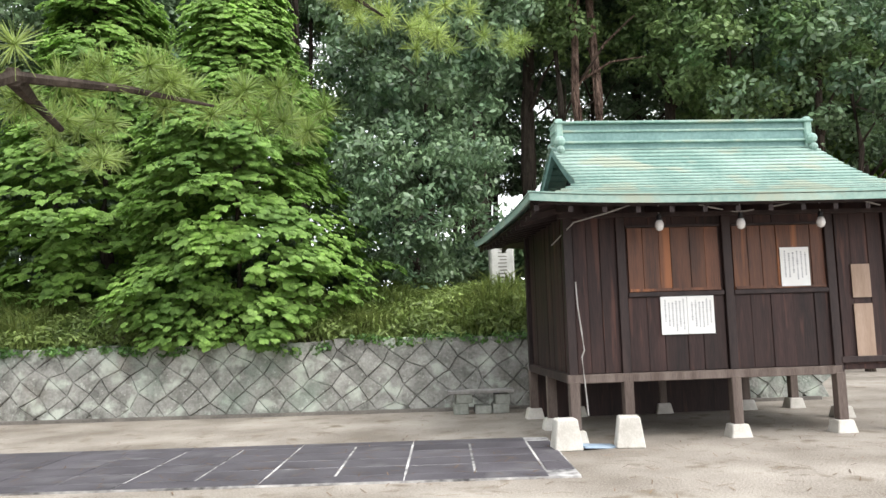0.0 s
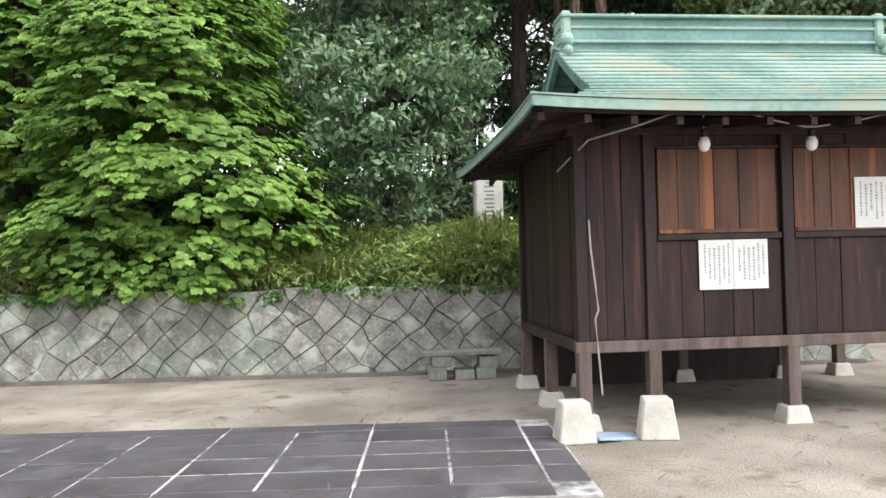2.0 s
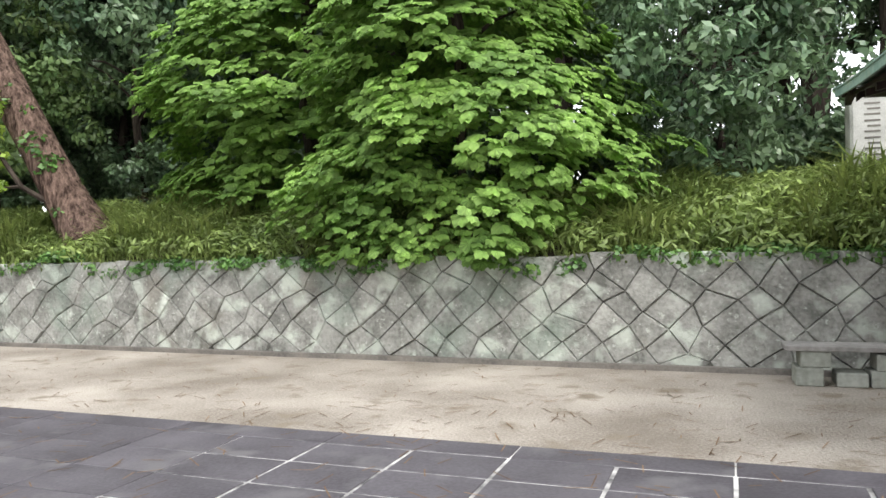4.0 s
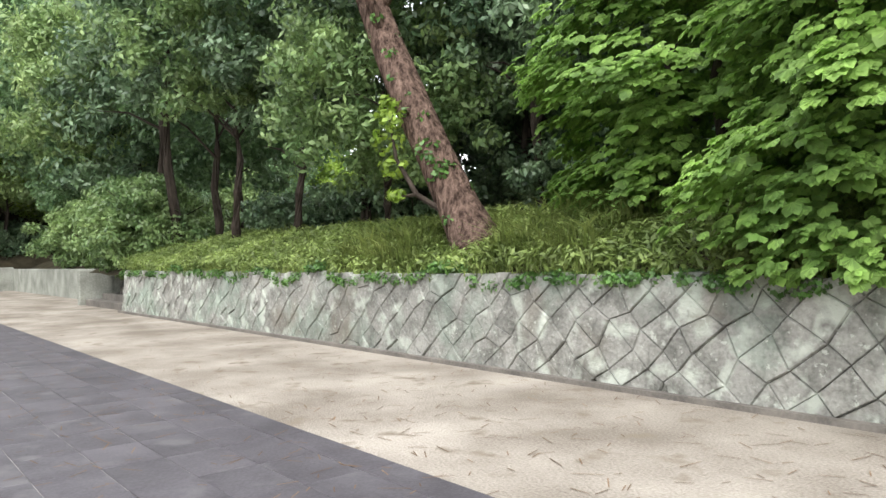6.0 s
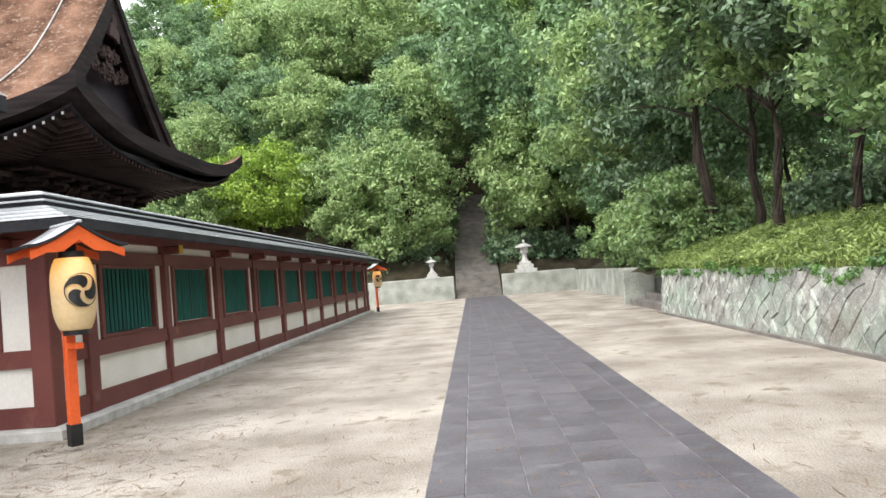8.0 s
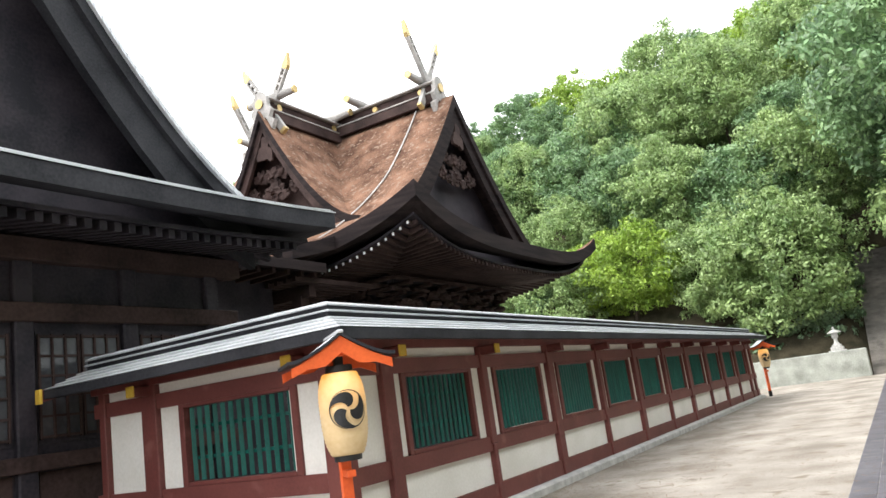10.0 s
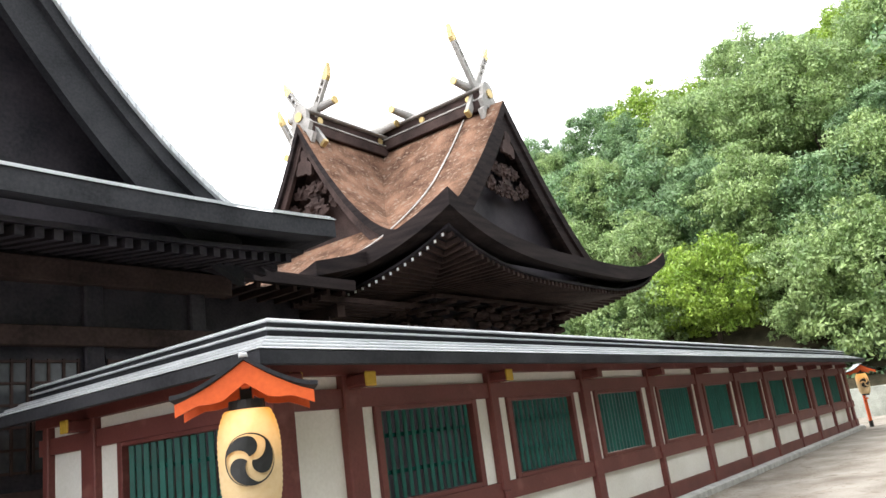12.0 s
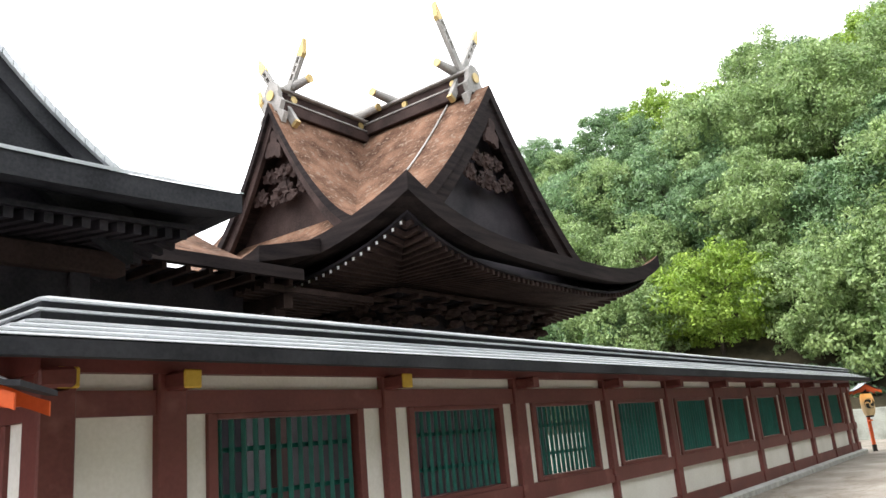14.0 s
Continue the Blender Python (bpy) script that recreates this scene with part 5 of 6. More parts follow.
def limbs(bm, base, top, r0, n, spread, seed, sides=8):
    """Trunk with limbs that fork off toward the crown."""
    r = random.Random(seed)
    base, top = Vector(base), Vector(top)
    pts = [base.lerp(top, i / 7) + Vector((r.uniform(-0.08, 0.08), r.uniform(-0.08, 0.08), 0)) * (i > 0) for i in range(8)]
    tube(bm, pts, [r0 * (1.25 if i == 0 else 1) * (1 - 0.75 * i / 7) for i in range(8)], sides)
    for i in range(n):
        k = r.uniform(0.4, 0.95)
        p = base.lerp(top, k)
        a = r.uniform(0, math.tau)
        e = p + Vector((math.cos(a) * spread, math.sin(a) * spread, spread * r.uniform(0.2, 0.9)))
        mid = p.lerp(e, 0.5) + Vector((0, 0, 0.12 * spread))
        tube(bm, [p, mid, e], [r0 * 0.4 * (1 - 0.6 * k), r0 * 0.25 * (1 - 0.5 * k), r0 * 0.08], 5)


def tree(label, crown, m, h_trunk, r0, bark, lean=(0, 0), group="", n=7, spread=1.2, crown_z=None, seed=1, name="tree"):
    t = thing(name, label, "tree", group, at=m)
    bm = bmesh.new()
    limbs(bm, (0, 0, -0.3), (lean[0], lean[1], h_trunk), r0, n, spread, seed)
    part("trunk", bm, bark, t)
    c = new("crown", crown)
    c.parent = t
    c.location = (lean[0], lean[1], crown_z if crown_z is not None else h_trunk)
    return t


# fresh green cypresses over the retaining wall
CYP = spray_crown("cypress_crown", 7.0, 2.3, 820, M_cyp, 3)
tree("fresh green cypress with fan-like sprays overhanging the wall", CYP, pose(-3.0, 14.75, 1.15), 6.6, 0.14, M_trunkd, group="cypresses on the bank", n=26, spread=0.9, crown_z=0.05, name="cypress_tree")
c2 = tree("fresh green cypress standing among the other trees", CYP, pose(-5.9, 15.9, 1.8, 0, 0, 130), 6.6, 0.14, M_trunkd, group="cypresses on the bank", n=26, spread=0.9, crown_z=0.2, seed=2, name="cypress_tree")

# broadleaved evergreens
B1 = broad_crown("evergreen_crown", 2.2, 2.0, 150, 90, 0.17, M_broad, 5)
B2 = broad_crown("evergreen_crown", 2.4, 2.6, 170, 90, 0.17, M_broad, 6)
B3 = broad_crown("evergreen_crown", 2.2, 2.2, 160, 90, 0.16, M_mid, 7)
B4 = broad_crown("bush_crown", 1.5, 1.2, 120, 90, 0.13, M_mid, 8)
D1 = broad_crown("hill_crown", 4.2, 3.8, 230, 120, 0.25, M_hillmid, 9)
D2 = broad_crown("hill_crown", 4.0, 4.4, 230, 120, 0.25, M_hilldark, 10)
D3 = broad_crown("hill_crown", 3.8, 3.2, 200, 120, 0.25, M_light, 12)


def ev(x, y, crown, h, z=None, s=1.0, lean=(0, 0), label="dark evergreen tree with glossy leaves on the bank", seed=1, name="tree", group="evergreens on the bank"):
    t = tree(label, crown, pose(x, y, (bank_z(x, y) if z is None else z), 0, 0, 57 * seed), h, 0.11, M_trunkd, lean, group, seed=seed, name=name)
    t.scale = (s, s, s)
    return t


ev(0.1, 16.3, B2, 2.4, s=0.8, seed=3)
ev(0.4, 17.4, B1, 5.4, s=1.0, seed=4)
ev(-12.6, 15.3, B3, 2.9, s=0.95, seed=5, label="mid green broadleaved tree over the bank")
ev(-13.9, 16.6, B2, 5.6, s=1.0, seed=6)
ev(-10.4, 17.2, B2, 4.4, s=1.0, seed=7)
ev(-16.6, 15.6, B1, 4.2, s=1.1, seed=8)
ev(-18.8, 15.0, B3, 4.7, s=1.2, seed=9, label="tall broadleaved tree leaning over the court")
ev(-21.6, 15.6, B2, 5.2, s=1.3, seed=10)
ev(-26.5, 15.6, B3, 6.2, s=1.6, seed=12, label="tall broadleaved tree leaning over the court")
ev(-22.5, 14.6, B3, 6.8, s=1.5, seed=13, label="tall broadleaved tree leaning over the court")
ev(-14.5, 16.0, B3, 7.6, s=1.2, seed=33, label="tall broadleaved tree leaning over the court")
ev(-24.6, 14.9, B4, 0.9, z=0.9, s=1.15, seed=14, label="rounded green shrub above the wall", name="shrub", group="shrubs on the bank")
ev(-27.2, 15.6, B4, 0.9, z=1.0, s=1.3, seed=15, label="rounded green shrub above the wall", name="shrub", group="shrubs on the bank")
ev(-30.5, 16.0, B4, 1.2, z=1.0, s=1.5, seed=16, label="rounded green shrub above the wall", name="shrub", group="shrubs on the bank")
for sx_, sy_, ss_, sd_ in ((-23.9, 14.5, 1.25, 40), (-25.8, 15.0, 1.3, 41), (-28.6, 15.4, 1.35, 42), (-33.0, 15.6, 1.4, 43), (-37.0, 15.6, 1.4, 44)):
    ev(sx_, sy_, B4, 1.1, z=1.0, s=ss_, seed=sd_, label="rounded green shrub above the wall", name="shrub", group="shrubs on the bank")
ev(-33.5, 17.0, B2, 4.0, z=1.2, s=1.6, seed=17)
ev(-38.0, 17.5, D2, 5.0, z=1.2, s=0.9, seed=18)
ev(-50.5, 13.6, D2, 9.0, z=2.0, s=1.55, seed=20, label="great evergreen tree towering over the stairs", group="great trees by the stairs")
ev(-50.0, 14.5, D1, 5.0, z=2.0, s=1.2, seed=21, label="great evergreen tree towering over the stairs", group="great trees by the stairs")
ev(-43.0, 17.5, D2, 6.5, z=1.5, s=1.25, seed=22, label="great evergreen tree towering over the stairs", group="great trees by the stairs")
ev(-36.0, 16.5, D1, 7.0, z=1.5, s=1.1, seed=23, label="tall broadleaved tree leaning over the court")
ev(-29.0, 19.5, D2, 6.0, z=1.8, s=1.0, seed=19)

# leaning red-barked trunk with ivy
lt = thing("leaning_tree", "leaning tree with red-brown furrowed bark and ivy", "tree", at=pose(-8.8, 14.15, 1.5))
bm = bmesh.new()
lp = [(0.35, -0.1, -0.3), (0.15, 0, 0.0), (-0.2, 0, 0.5), (-0.72, 0.0, 1.3), (-1.3, 0.0, 2.2), (-1.95, 0.05, 3.2), (-2.65, 0.1, 4.4), (-3.3, 0.1, 5.8), (-3.8, 0.1, 7.4)]
tube(bm, lp, [0.5, 0.38, 0.31, 0.28, 0.285, 0.27, 0.24, 0.2, 0.12], 16)
tube(bm, [(-1.95, 0.05, 3.2), (-2.1, -0.3, 4.2), (-2.0, -0.6, 5.4)], [0.12, 0.08, 0.03], 7)
tube(bm, [(-2.3, 0, 3.8), (-1.9, 0.6, 4.9), (-1.5, 1.1, 6.2)], [0.12, 0.08, 0.03], 7)
part("trunk", bm, M_trunk, lt, "red-brown furrowed bark", smooth=True)
ic, ir = [], []
for i in range(90):
    k = rt.random() * 7
    a, b = Vector(lp[int(k) + 1]), Vector(lp[min(8, int(k) + 2)])
    p = a.lerp(b, k % 1) + Vector((rt.uniform(0.0, 0.3) * (1 if k > 1 else 0.5), rt.uniform(-0.3, 0.1), 0))
    ic.append(p)
    ir.append(0.12)
ivy = new("ivy", leaves("ivy", ic, ir, 16, 0.09, 0.07, M_ivy, rng))
ivy.parent = lt
lc = new("crown", B1)
lc.parent = lt
lc.location = (-3.4, 0.3, 6.6)
bm = bmesh.new()
tube(bm, [(-0.15, -0.1, 0.35), (-0.7, -0.4, 0.75), (-1.05, -0.5, 1.3), (-1.2, -0.5, 1.9)], [0.05, 0.04, 0.03, 0.015], 6)
tube(bm, [(-0.7, -0.4, 0.75), (-0.95, -0.6, 0.72)], [0.03, 0.012], 5)
part("shoot", bm, M_trunkd, lt)
sc = new("shoot_leaves", leaves("shoot_leaves", [(-1.15, -0.5, 1.2), (-1.25, -0.5, 1.6), (-1.1, -0.55, 1.9), (-1.3, -0.45, 2.15), (-0.95, -0.6, 0.75)], [0.25, 0.3, 0.25, 0.2, 0.15], 60, 0.12, 0.07, M_light, rng))
sc.parent = lt

# dark wood behind: many trunks and a leafy understorey
for i in range(46):
    x = -20 + i * 0.75 + rt.uniform(-0.3, 0.3)
    y = rt.uniform(17.5, 26)
    h = rt.uniform(8, 13)
    t = thing("tree", "slender dark trunk in the wood behind the wall", "tree", "trunks in the wood", at=pose(x, y, bank_z(x, y) - 0.2))
    bm = bmesh.new()
    limbs(bm, (0, 0, -0.2), (rt.uniform(-0.7, 0.7), rt.uniform(-0.3, 0.3), h), rt.uniform(0.09, 0.2), 7, 1.6, i)
    part("trunk", bm, M_trunkd, t)
    if i % 2 == 0:
        c = new("crown", (B1, B2, B3)[i % 3])
        c.parent = t
        c.location = (0, 0, h - rt.uniform(0.5, 3.0))
        c.scale = (1.15, 1.15, 1.0)
for x, y, r0, h, tilt in ((4.05, 18.5, 0.15, 11, -0.35), (4.55, 18.6, 0.17, 11, -0.3), (8.0, 24.0, 0.14, 11, -0.55), (6.4, 20, 0.2, 11, 0.2), (1.6, 19.5, 0.25, 12, 0.0), (3.0, 21, 0.26, 12, 0.1)):
    t = thing("tree", "tall straight red-brown trunk behind the hut", "tree", "tall trunks", at=pose(x, y, bank_z(x, y) - 0.2))
    bm = bmesh.new()
    limbs(bm, (0, 0, -0.2), (tilt, 0, h), r0, 5, 1.6, int(x * 10))
    part("trunk", bm, M_trunk if r0 < 0.18 else M_trunkd, t)
    c = new("crown", B2)
    c.parent = t
    c.location = (tilt, 0, h - 2.0)
    c.scale = (1.2, 1.2, 0.9)
for x, y, c, h, s in ((10.5, 22, B3, 6.0, 1.4), (13.5, 24, D3, 5.0, 0.8), (8, 25, D3, 6.2, 0.7), (16, 27, D3, 7, 0.9), (-1, 27, D2, 6.0, 0.9), (2.1, 23, B1, 4.6, 1.0), (-7, 28, D2, 6.5, 0.9), (-14.5, 22.5, B2, 3.2, 1.3), (-12.5, 24, B1, 2.8, 1.4), (-10.3, 21.5, B2, 2.6, 1.2), (-12.2, 19.2, B1, 1.7, 1.0), (-16.5, 24.5, B2, 2.4, 1.4), (-17.5, 22, B1, 3.2, 1.3), (-13, 28, D2, 6.5, 0.9), (-20, 27, D2, 6.5, 0.9), (11.5, 26, D1, 8, 0.8), (20, 24, D3, 5, 0.9)):
    ev(x, y, c, h, s=s, seed=int(x * 3) % 17 + 1, label="broad tree in the wood behind", group="trees in the wood")

# understorey shrubs in the wood's shade
US = broad_crown("understorey", 1.1, 0.7, 60, 60, 0.14, M_broad, 31)
for i in range(40):
    x, y = -20 + i * 0.64 + rt.uniform(-0.3, 0.3), rt.uniform(16.2, 20.0)
    if -9.6 < x < -4.0 and y < 18.2:
        y += 2.2
    s = thing("shrub", "low dark shrub in the shade of the wood", "shrub", "understorey shrubs", at=pose(x, y, bank_z(x, y) - 0.05, 0, 0, i * 77))
    bm = bmesh.new()
    for k in range(4):
        tube(bm, [(0, 0, -0.1), (0.3 * math.cos(k * 1.7), 0.3 * math.sin(k * 1.7), 0.7)], [0.02, 0.008], 5)
    part("stem", bm, M_trunkd, s)
    c = new("foliage", US)
    c.parent = s
    c.location = (0, 0, 0.6)

# pine whose boughs reach over the start of the walk
pine = thing("pine_tree", "pine with long light green needle boughs", "tree", at=pose(-1.75, 4.1, 0))
bm = bmesh.new()
tube(bm, [(0, 0, -0.1), (0.05, 0, 1.5), (-0.05, 0.1, 3.2), (0.1, 0.2, 5.5)], [0.2, 0.17, 0.14, 0.08], 10)
tips = []
for pts in ([(0, 0.05, 2.2), (0.4, 0.55, 2.55), (0.75, 1.0, 2.62), (1.1, 1.35, 2.62)], [(0.4, 0.55, 2.55), (0.2, 1.1, 2.6), (0.1, 1.6, 2.58)], [(0, 0.1, 3.0), (0.8, 1.2, 3.6), (1.75, 2.4, 3.75), (2.0, 2.8, 3.72)]):
    tube(bm, pts, [0.05, 0.03, 0.02, 0.008][: len(pts)], 6)
    for a, b in zip(pts[1:], pts[2:]):
        for k in range(17):
            tips.append(Vector(a).lerp(Vector(b), k / 6) + Vector((rt.uniform(-0.26, 0.26), rt.uniform(-0.26, 0.26), rt.uniform(-0.03, 0.12))))
part("trunk", bm, M_trunkd, pine)
qs = []
for tpt in tips:
    for k in range(90):
        d = Vector((rng.normal(), rng.normal(), rng.normal() + 0.3)).normalized()
        w = d.cross(Vector((rng.normal(), rng.normal(), rng.normal()))).normalized() * 0.0032
        e = tpt + d * rng.uniform(0.09, 0.17)
        qs += [tpt - w, tpt + w, e + w * 0.4, e - w * 0.4]
pn = new("needles", quads("needles", np.array([tuple(v) for v in qs]), M_pine))
pn.parent = pine

# a pine beside the hut's yard
p2 = thing("pine_tree", "small dark green pine beside the yard", "tree", at=pose(9.75, 9.9, 0))
bm = bmesh.new()
limbs(bm, (0, 0, -0.2), (-0.2, 0.1, 4.6), 0.12, 10, 0.8, 5)
part("trunk", bm, M_trunkd, p2)
pc = [(-0.75 + 0.5 * rt.random(), -0.2 + 0.6 * rt.random(), z + 0.3 * rt.random()) for z in (1.9, 2.0, 2.6, 2.9, 3.1, 3.3, 3.6, 3.8, 4.1, 4.3, 4.6, 4.9)]
pf = new("needles", leaves("needles", pc, [0.33] * 12, 900, 0.13, 0.006, M_mid, rng, squash=0.6))
pf.parent = p2

# wooded hill behind the halls
def hill_z(x, y):
    d = min(max(0.0, -48.5 - x), 27.0)
    return 1.2 + 0.70 * d + 3.0 * (1 - math.exp(-d / 8)) + 1.5 * noise.noise(Vector((x * 0.05, y * 0.05, 3)))


bm = bmesh.new()
gx = [-47.3 - 2.5 * i for i in range(15)]
gy = [-75 + 4 * j for j in range(29)]
def hz(x, y):
    if 6.9 < y < 10.3 and x > -64:
        return min(hill_z(x, y), 0.1 + max(0.0, (-47.0 - x)) * 0.48) - 0.3
    return hill_z(x, y)
gy = sorted(gy + [6.6, 7.2, 8.6, 10.0, 10.6])
gv = [[bm.verts.new((x, y, hz(x, y))) for y in gy] for x in gx]
for a, b in zip(gv, gv[1:]):
    for j in range(len(gy) - 1):
        bm.faces.new((a[j], a[j + 1], b[j + 1], b[j])).smooth = True
tagged(part("ground_hill", bm, M_soil), "dark earth of the wooded hillside", "ground", kind="structure")
k = 0
for row in range(6):
    x = -51 - row * 6.0
    y = -60 + (row % 2) * 2.5
    while y < 44:
        yy, xx = y + rt.uniform(-1.2, 1.2), x + rt.uniform(-1.5, 1.5)
        y += 4.6
        if 6.0 < yy < 11.2 and xx > -66:
            continue
        k += 1
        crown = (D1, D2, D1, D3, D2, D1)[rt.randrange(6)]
        h = rt.uniform(3.0, 6.5) if row else rt.uniform(2.0, 4.0)
        s = rt.uniform(0.75, 1.1)
        t = thing("tree", "leafy green tree on the wooded hillside", "tree", "trees on the hillside", at=pose(xx, yy, hill_z(xx, yy), 0, 0, rt.uniform(0, 360)))
        bm = bmesh.new()
        limbs(bm, (0, 0, -0.3), (0, 0, h), 0.2, 4, 1.6, k, 6)
        part("trunk", bm, M_trunkd, t)
        c = new("crown", crown)
        c.parent = t
        c.location = (0, 0, h)
        t.scale = (s, s, s)
# undergrowth along the foot of the hill
UH = broad_crown("hill_undergrowth", 2.2, 1.5, 110, 70, 0.26, M_broad, 41)
for i in range(24):
    y = -30 + i * 2.3
    if 5.9 < y < 11.3:
        y += 5.5
    s = thing("shrub", "dense dark green shrub at the hill's foot", "shrub", "shrubs at the hill's foot", at=pose(-51.6 + rt.uniform(-0.6, 0.6), y, 1.5, 0, 0, i * 50))
    bm = bmesh.new()
    tube(bm, [(0, 0, -0.3), (0.1, 0, 1.0)], [0.06, 0.03], 6)
    part("stem", bm, M_trunkd, s)
    c = new("foliage", UH)
    c.parent = s
    c.location = (0, 0, 1.2)
for i in range(9):
    for y in (5.6, 11.4):
        s = thing("shrub", "dense dark green shrub beside the long stairs", "shrub", "shrubs by the stairs", at=pose(-51.5 - 2.1 * i, y + rt.uniform(-0.3, 0.3), 2.0 + 1.02 * i, 0, 0, i * 50))
        bm = bmesh.new()
        tube(bm, [(0, 0, -1.0), (0.1, 0, 1.0)], [0.06, 0.03], 6)
        part("stem", bm, M_trunkd, s)
        c = new("foliage", UH)
        c.parent = s
        c.location = (0, 0, 1.0)
        c.scale = (0.75, 0.75, 0.9)

# ---- grass and low growth along the bank ----
def blades(name, n, x0, x1, y0, y1, h, w, material, label, bend=0.6):
    r = np.random.default_rng(len(name) + n)
    x, y = r.uniform(x0, x1, n), y0 + (y1 - y0) * r.random(n) ** 1.2
    z = np.array([bank_z(a, b) for a, b in zip(x, y)])
    a = r.uniform(0, math.tau, n)
    tuft = np.array([0.75 + 0.9 * noise.noise(Vector((u * 0.9, v * 0.9, 2))) for u, v in zip(x, y)])
    hh = h * (0.4 + r.random(n)) * np.clip(tuft, 0.35, 1.6)
    d = np.stack([np.cos(a), np.sin(a), np.zeros(n)], 1)
    s = np.stack([-np.sin(a), np.cos(a), np.zeros(n)], 1) * w
    p = np.stack([x, y, z], 1)
    up = np.array([0, 0, 1.0])
    mid = p + up * hh[:, None] * 0.6 + d * hh[:, None] * 0.2 * bend
    tip = p + up * hh[:, None] * 0.8 + d * hh[:, None] * bend
    q = np.stack([p, mid + s, tip, mid - s], 1).reshape(-1, 3)
    return tagged(new(name, quads(name, q, material)), label, "grass", kind="stuff")


blades("bank_grass", 15000, -23, 6.3, 13.3, 16.4, 0.34, 0.010, M_grass, "long green grass on the bank above the wall")
blades("bank_grass", 5000, -23, 6.3, 13.25, 13.6, 0.2, 0.012, M_grass, "grass fringe over the wall's edge", 1.1)
xs = np.array([(rt.uniform(-23, 6.3), 13.20 + 0.5 * rt.random(), 0) for _ in range(1500)])
xs[:, 2] = [1.08 + 0.22 * noise.noise(Vector((x * 0.9, 0, 5))) for x in xs[:, 0]]
tagged(new("creeper", leaves("creeper", xs, [0.11] * len(xs), 26, 0.06, 0.045, M_ivy, rng, squash=0.8)), "small-leaved creeper spilling over the wall", "creeper", kind="stuff")
xs = np.array([(rt.uniform(-23, 6.3), 13.4 + 2.4 * rt.random() ** 1.3, 0) for _ in range(3000)])
xs[:, 2] = [bank_z(x, y) + 0.16 + 0.14 * noise.noise(Vector((x, y, 4))) for x, y in xs[:, :2]]
tagged(new("bank_weeds", leaves("bank_weeds", xs, [0.15 + 0.16 * rt.random() for _ in xs], 34, 0.12, 0.034, M_weed, rng)), "broad-leaved weeds on the bank", "weeds", kind="stuff")

blades("tall_grass", 5200, -11.5, -6.0, 13.45, 15.0, 0.55, 0.012, M_grass, "tall arching grass round the leaning trunk", 0.9)
blades("tall_grass", 3000, -1.2, 2.6, 13.45, 15.0, 0.5, 0.014, M_grass, "tall arching grass above the wall", 0.9)

# fallen needles and twigs over the court
r = np.random.default_rng(77)
n = 10000
x, y = r.uniform(-30, 8, n), np.where(r.random(n) < 0.5, 3.65 + 2.2 * r.random(n) ** 1.6, r.uniform(3.9, 13.0, n))
a, ln = r.uniform(0, math.tau, n), r.uniform(0.03, 0.11, n)
d = np.stack([np.cos(a) * ln, np.sin(a) * ln, np.zeros(n)], 1)
s = np.stack([-np.sin(a), np.cos(a), np.zeros(n)], 1) * 0.004
p = np.stack([x, y, np.where((y > PY0) & (y < PY1), 0.027, 0.006)], 1)
q = np.stack([p - d - s, p + d - s, p + d * 0.9 + s, p - d * 0.9 + s], 1).reshape(-1, 3)
tagged(new("fallen_needles", quads("fallen_needles", q, M_litter)), "scattered dry needles and twigs on sand", "litter", kind="stuff")

# ---- pieces: paving slabs, then wall stones ----
def slab_mesh(w, d):
    bm = bmesh.new()
    box(bm, -w / 2, w / 2, -d / 2, d / 2, 0.0, 0.02, 0.004)
    me = bpy.data.meshes.new("slab")
    bm.to_mesh(me)
    bm.free()
    me.materials.append(M_slab)
    return me


SW, EDGE, ROWS_N = 0.622, 0.27, 4
SD = (PY1 - PY0 - 2 * EDGE) / ROWS_N
SA, SB = slab_mesh(SW - 0.006, SD - 0.006), slab_mesh(SW * 2 - 0.01, EDGE - 0.01)
SE = slab_mesh(EDGE - 0.024, SD - 0.024)
SN = slab_mesh(SW - 0.024, SD - 0.024)
rest = bmesh.new()
for i in range(78):
    xx = PX1 - EDGE - SW * (i + 0.5)
    for j in range(ROWS_N):
        yy = PY0 + EDGE + SD * (j + 0.5)
        if i < 36:
            o = new("slab", SN if i < 7 else SA)
            o.parent = path
            o.location = (xx, yy, 0.0045 + rt.uniform(-0.002, 0.002))
        elif xx - SW / 2 > PX0:
            box(rest, xx - SW / 2 + 0.006, xx + SW / 2 - 0.006, yy - SD / 2 + 0.006, yy + SD / 2 - 0.006, 0.0, 0.024)
    if i % 2 == 0:
        for yy in (PY0 + EDGE / 2, PY1 - EDGE / 2):
            if i < 36:
                o = new("slab", SB)
                o.parent = path
                o.location = (xx - SW / 2, yy, 0.0045)
            elif xx - SW * 1.5 > PX0:
                box(rest, xx - 1.5 * SW + 0.006, xx + SW / 2 - 0.006, yy - EDGE / 2 + 0.006, yy + EDGE / 2 - 0.006, 0.0, 0.024)
for j in range(ROWS_N):
    o = new("slab", SE)
    o.parent = path
    o.location = (PX1 - EDGE / 2, PY0 + EDGE + SD * (j + 0.5), 0.0045)
tagged(part("far_slabs", rest, M_slab, path), kind="stuff")


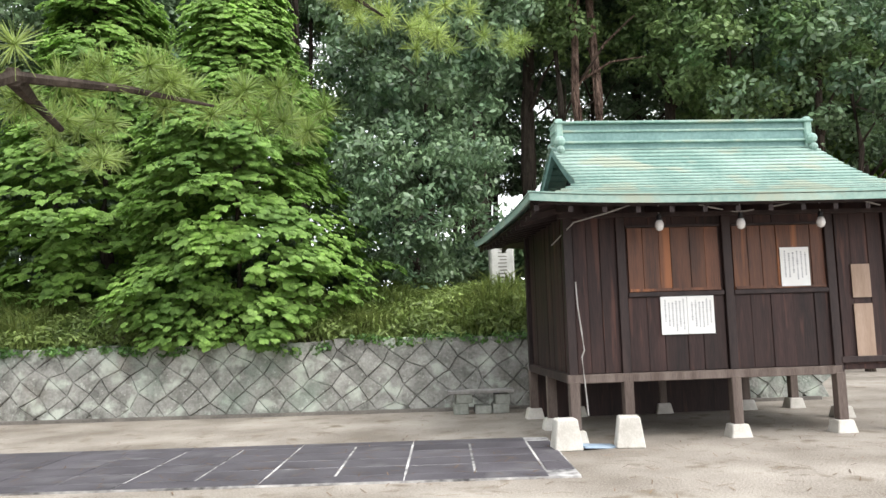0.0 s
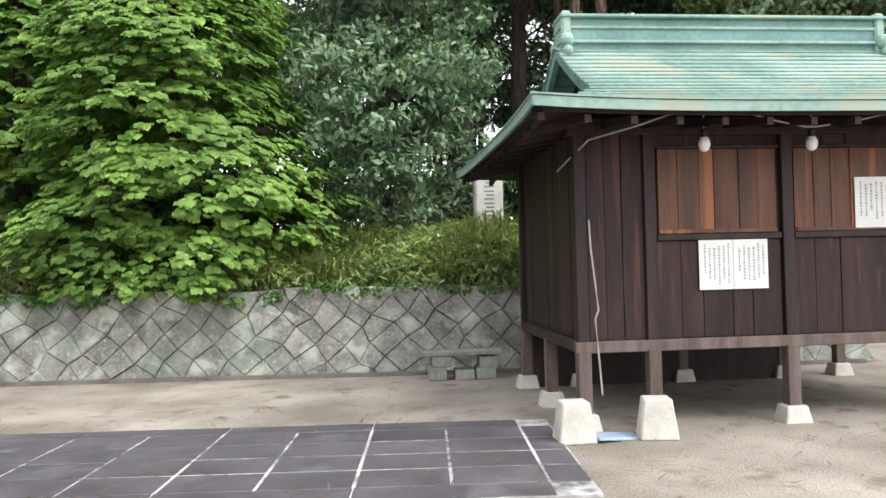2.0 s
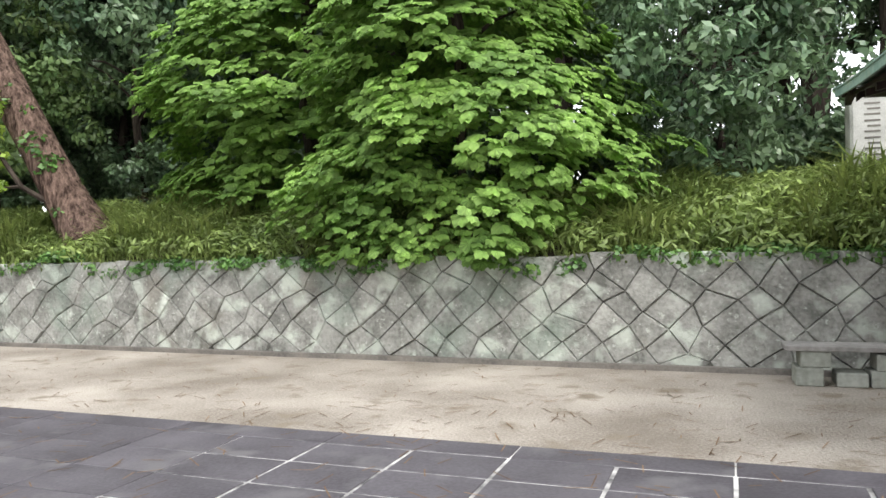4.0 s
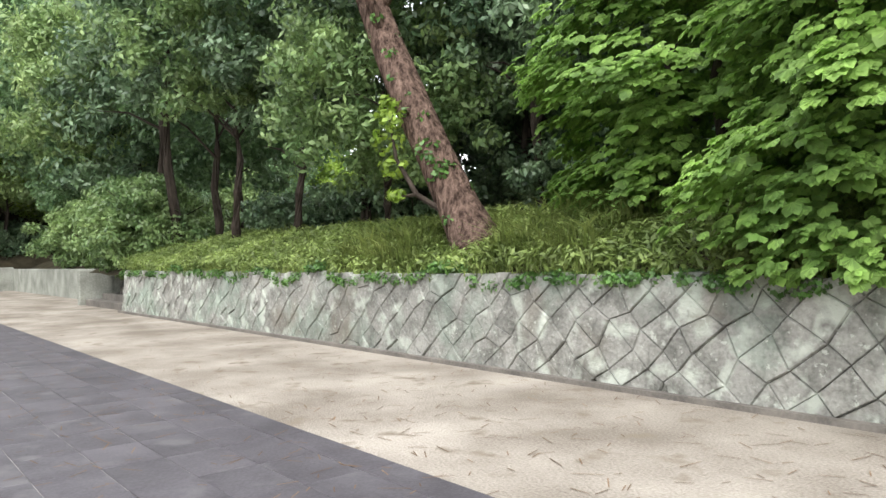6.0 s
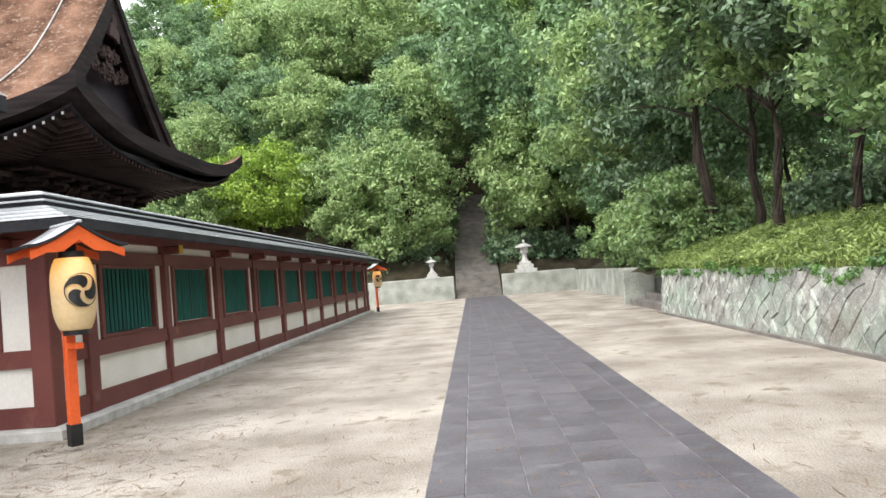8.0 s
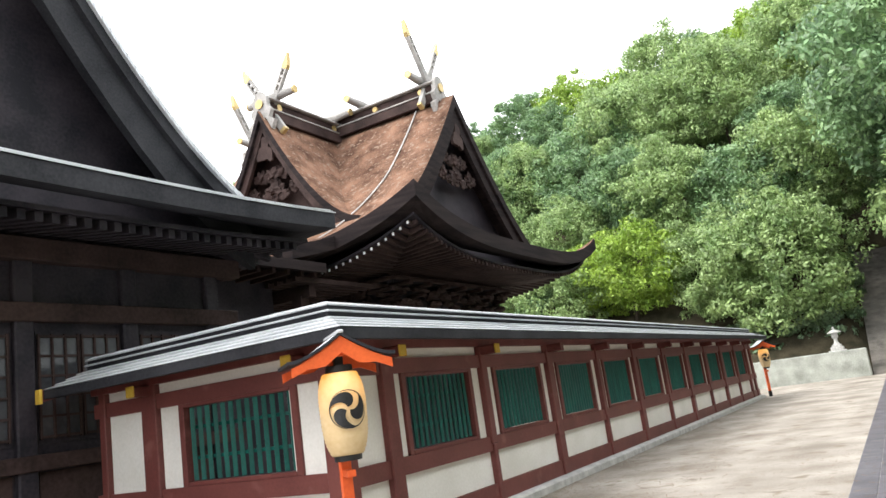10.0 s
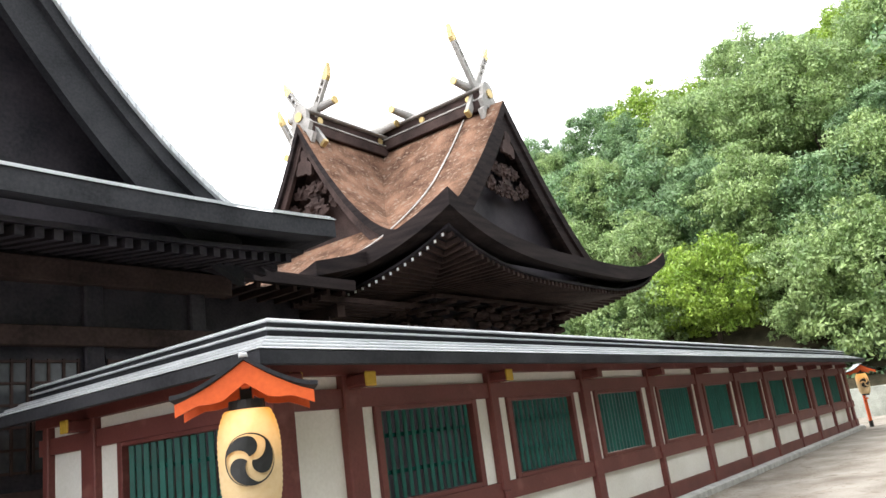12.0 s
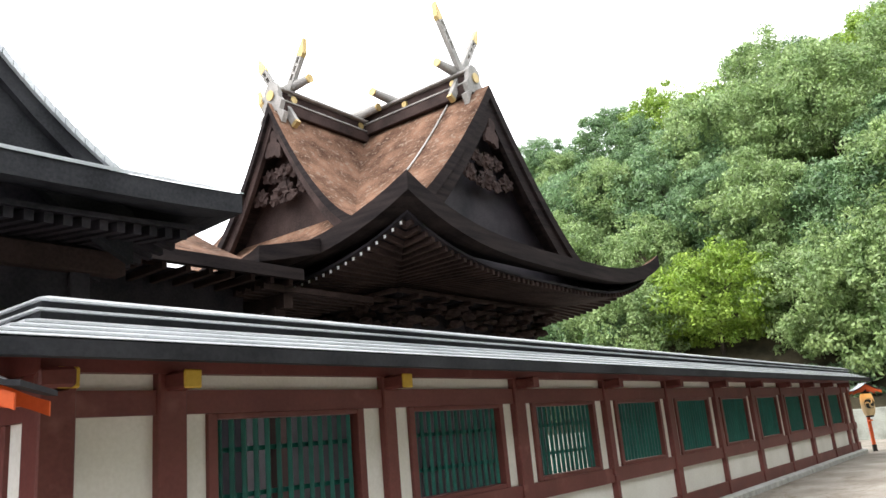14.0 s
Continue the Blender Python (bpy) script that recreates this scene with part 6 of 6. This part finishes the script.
def clip(poly, f):
    """Cuts a polygon by f(p) >= 0."""
    out = []
    for p, q in zip(poly, poly[1:] + poly[:1]):
        a, b = f(p), f(q)
        if a >= 0:
            out.append(p)
        if (a >= 0) != (b >= 0):
            k = a / (a - b)
            out.append((p[0] + (q[0] - p[0]) * k, p[1] + (q[1] - p[1]) * k))
    return out


def wall_stones():
    S = 0.195                       # half diagonal of a stone
    jit = lambda i, j: (0.8 * S * noise.noise(Vector((i * 3.7, j * 5.1, 1.3))), 0.8 * S * noise.noise(Vector((i * 4.3, j * 2.9, 8))))
    def node(i, j):
        dx, dz = jit(i, j)
        return (-22.5 + i * S * 1.06 + dx, 0.04 + j * S + dz)
    far = bmesh.new()
    for i in range(0, 141):
        for j in range(-1, 8):
            if (i + j) % 2:
                continue
            poly = [node(i - 1, j), node(i, j - 1), node(i + 1, j), node(i, j + 1)]
            top = WTOP + 0.05 * noise.noise(Vector((i * 0.4, 0, 0)))
            poly = clip(poly, lambda p: p[1] - 0.03)
            poly = clip(poly, lambda p: top - p[1]) if len(poly) > 2 else poly
            poly = clip(poly, lambda p: p[0] + 22.5) if len(poly) > 2 else poly
            if len(poly) < 3:
                continue
            cx, cz = sum(p[0] for p in poly) / len(poly), sum(p[1] for p in poly) / len(poly)
            if max(abs(p[0] - cx) + abs(p[1] - cz) for p in poly) < 0.09:
                continue
            proud = rt.uniform(0.0, 0.03)
            tight = rt.choice((0.999, 0.996, 0.985, 0.97))
            single = -12.0 < cx < 2.0
            bm = bmesh.new() if single else far
            def ring(k, y):
                return [bm.verts.new((cx + (p[0] - cx) * k, WALLY + y + 0.09 * p[1], cz + (p[1] - cz) * k)) for p in poly]
            a, b, c = ring(0.999, 0.10), ring(tight, 0.006 - proud), ring(0.92, -0.012 - proud)
            m = len(poly)
            for r0, r1 in ((a, b), (b, c)):
                for q in range(m):
                    bm.faces.new((r0[q], r0[(q + 1) % m], r1[(q + 1) % m], r1[q]))
            bm.faces.new(c)
            if single:
                part("stone", bm, M_stone, ret)
    tagged(part("far_stones", far, M_stone, ret), kind="stuff")


wall_stones()
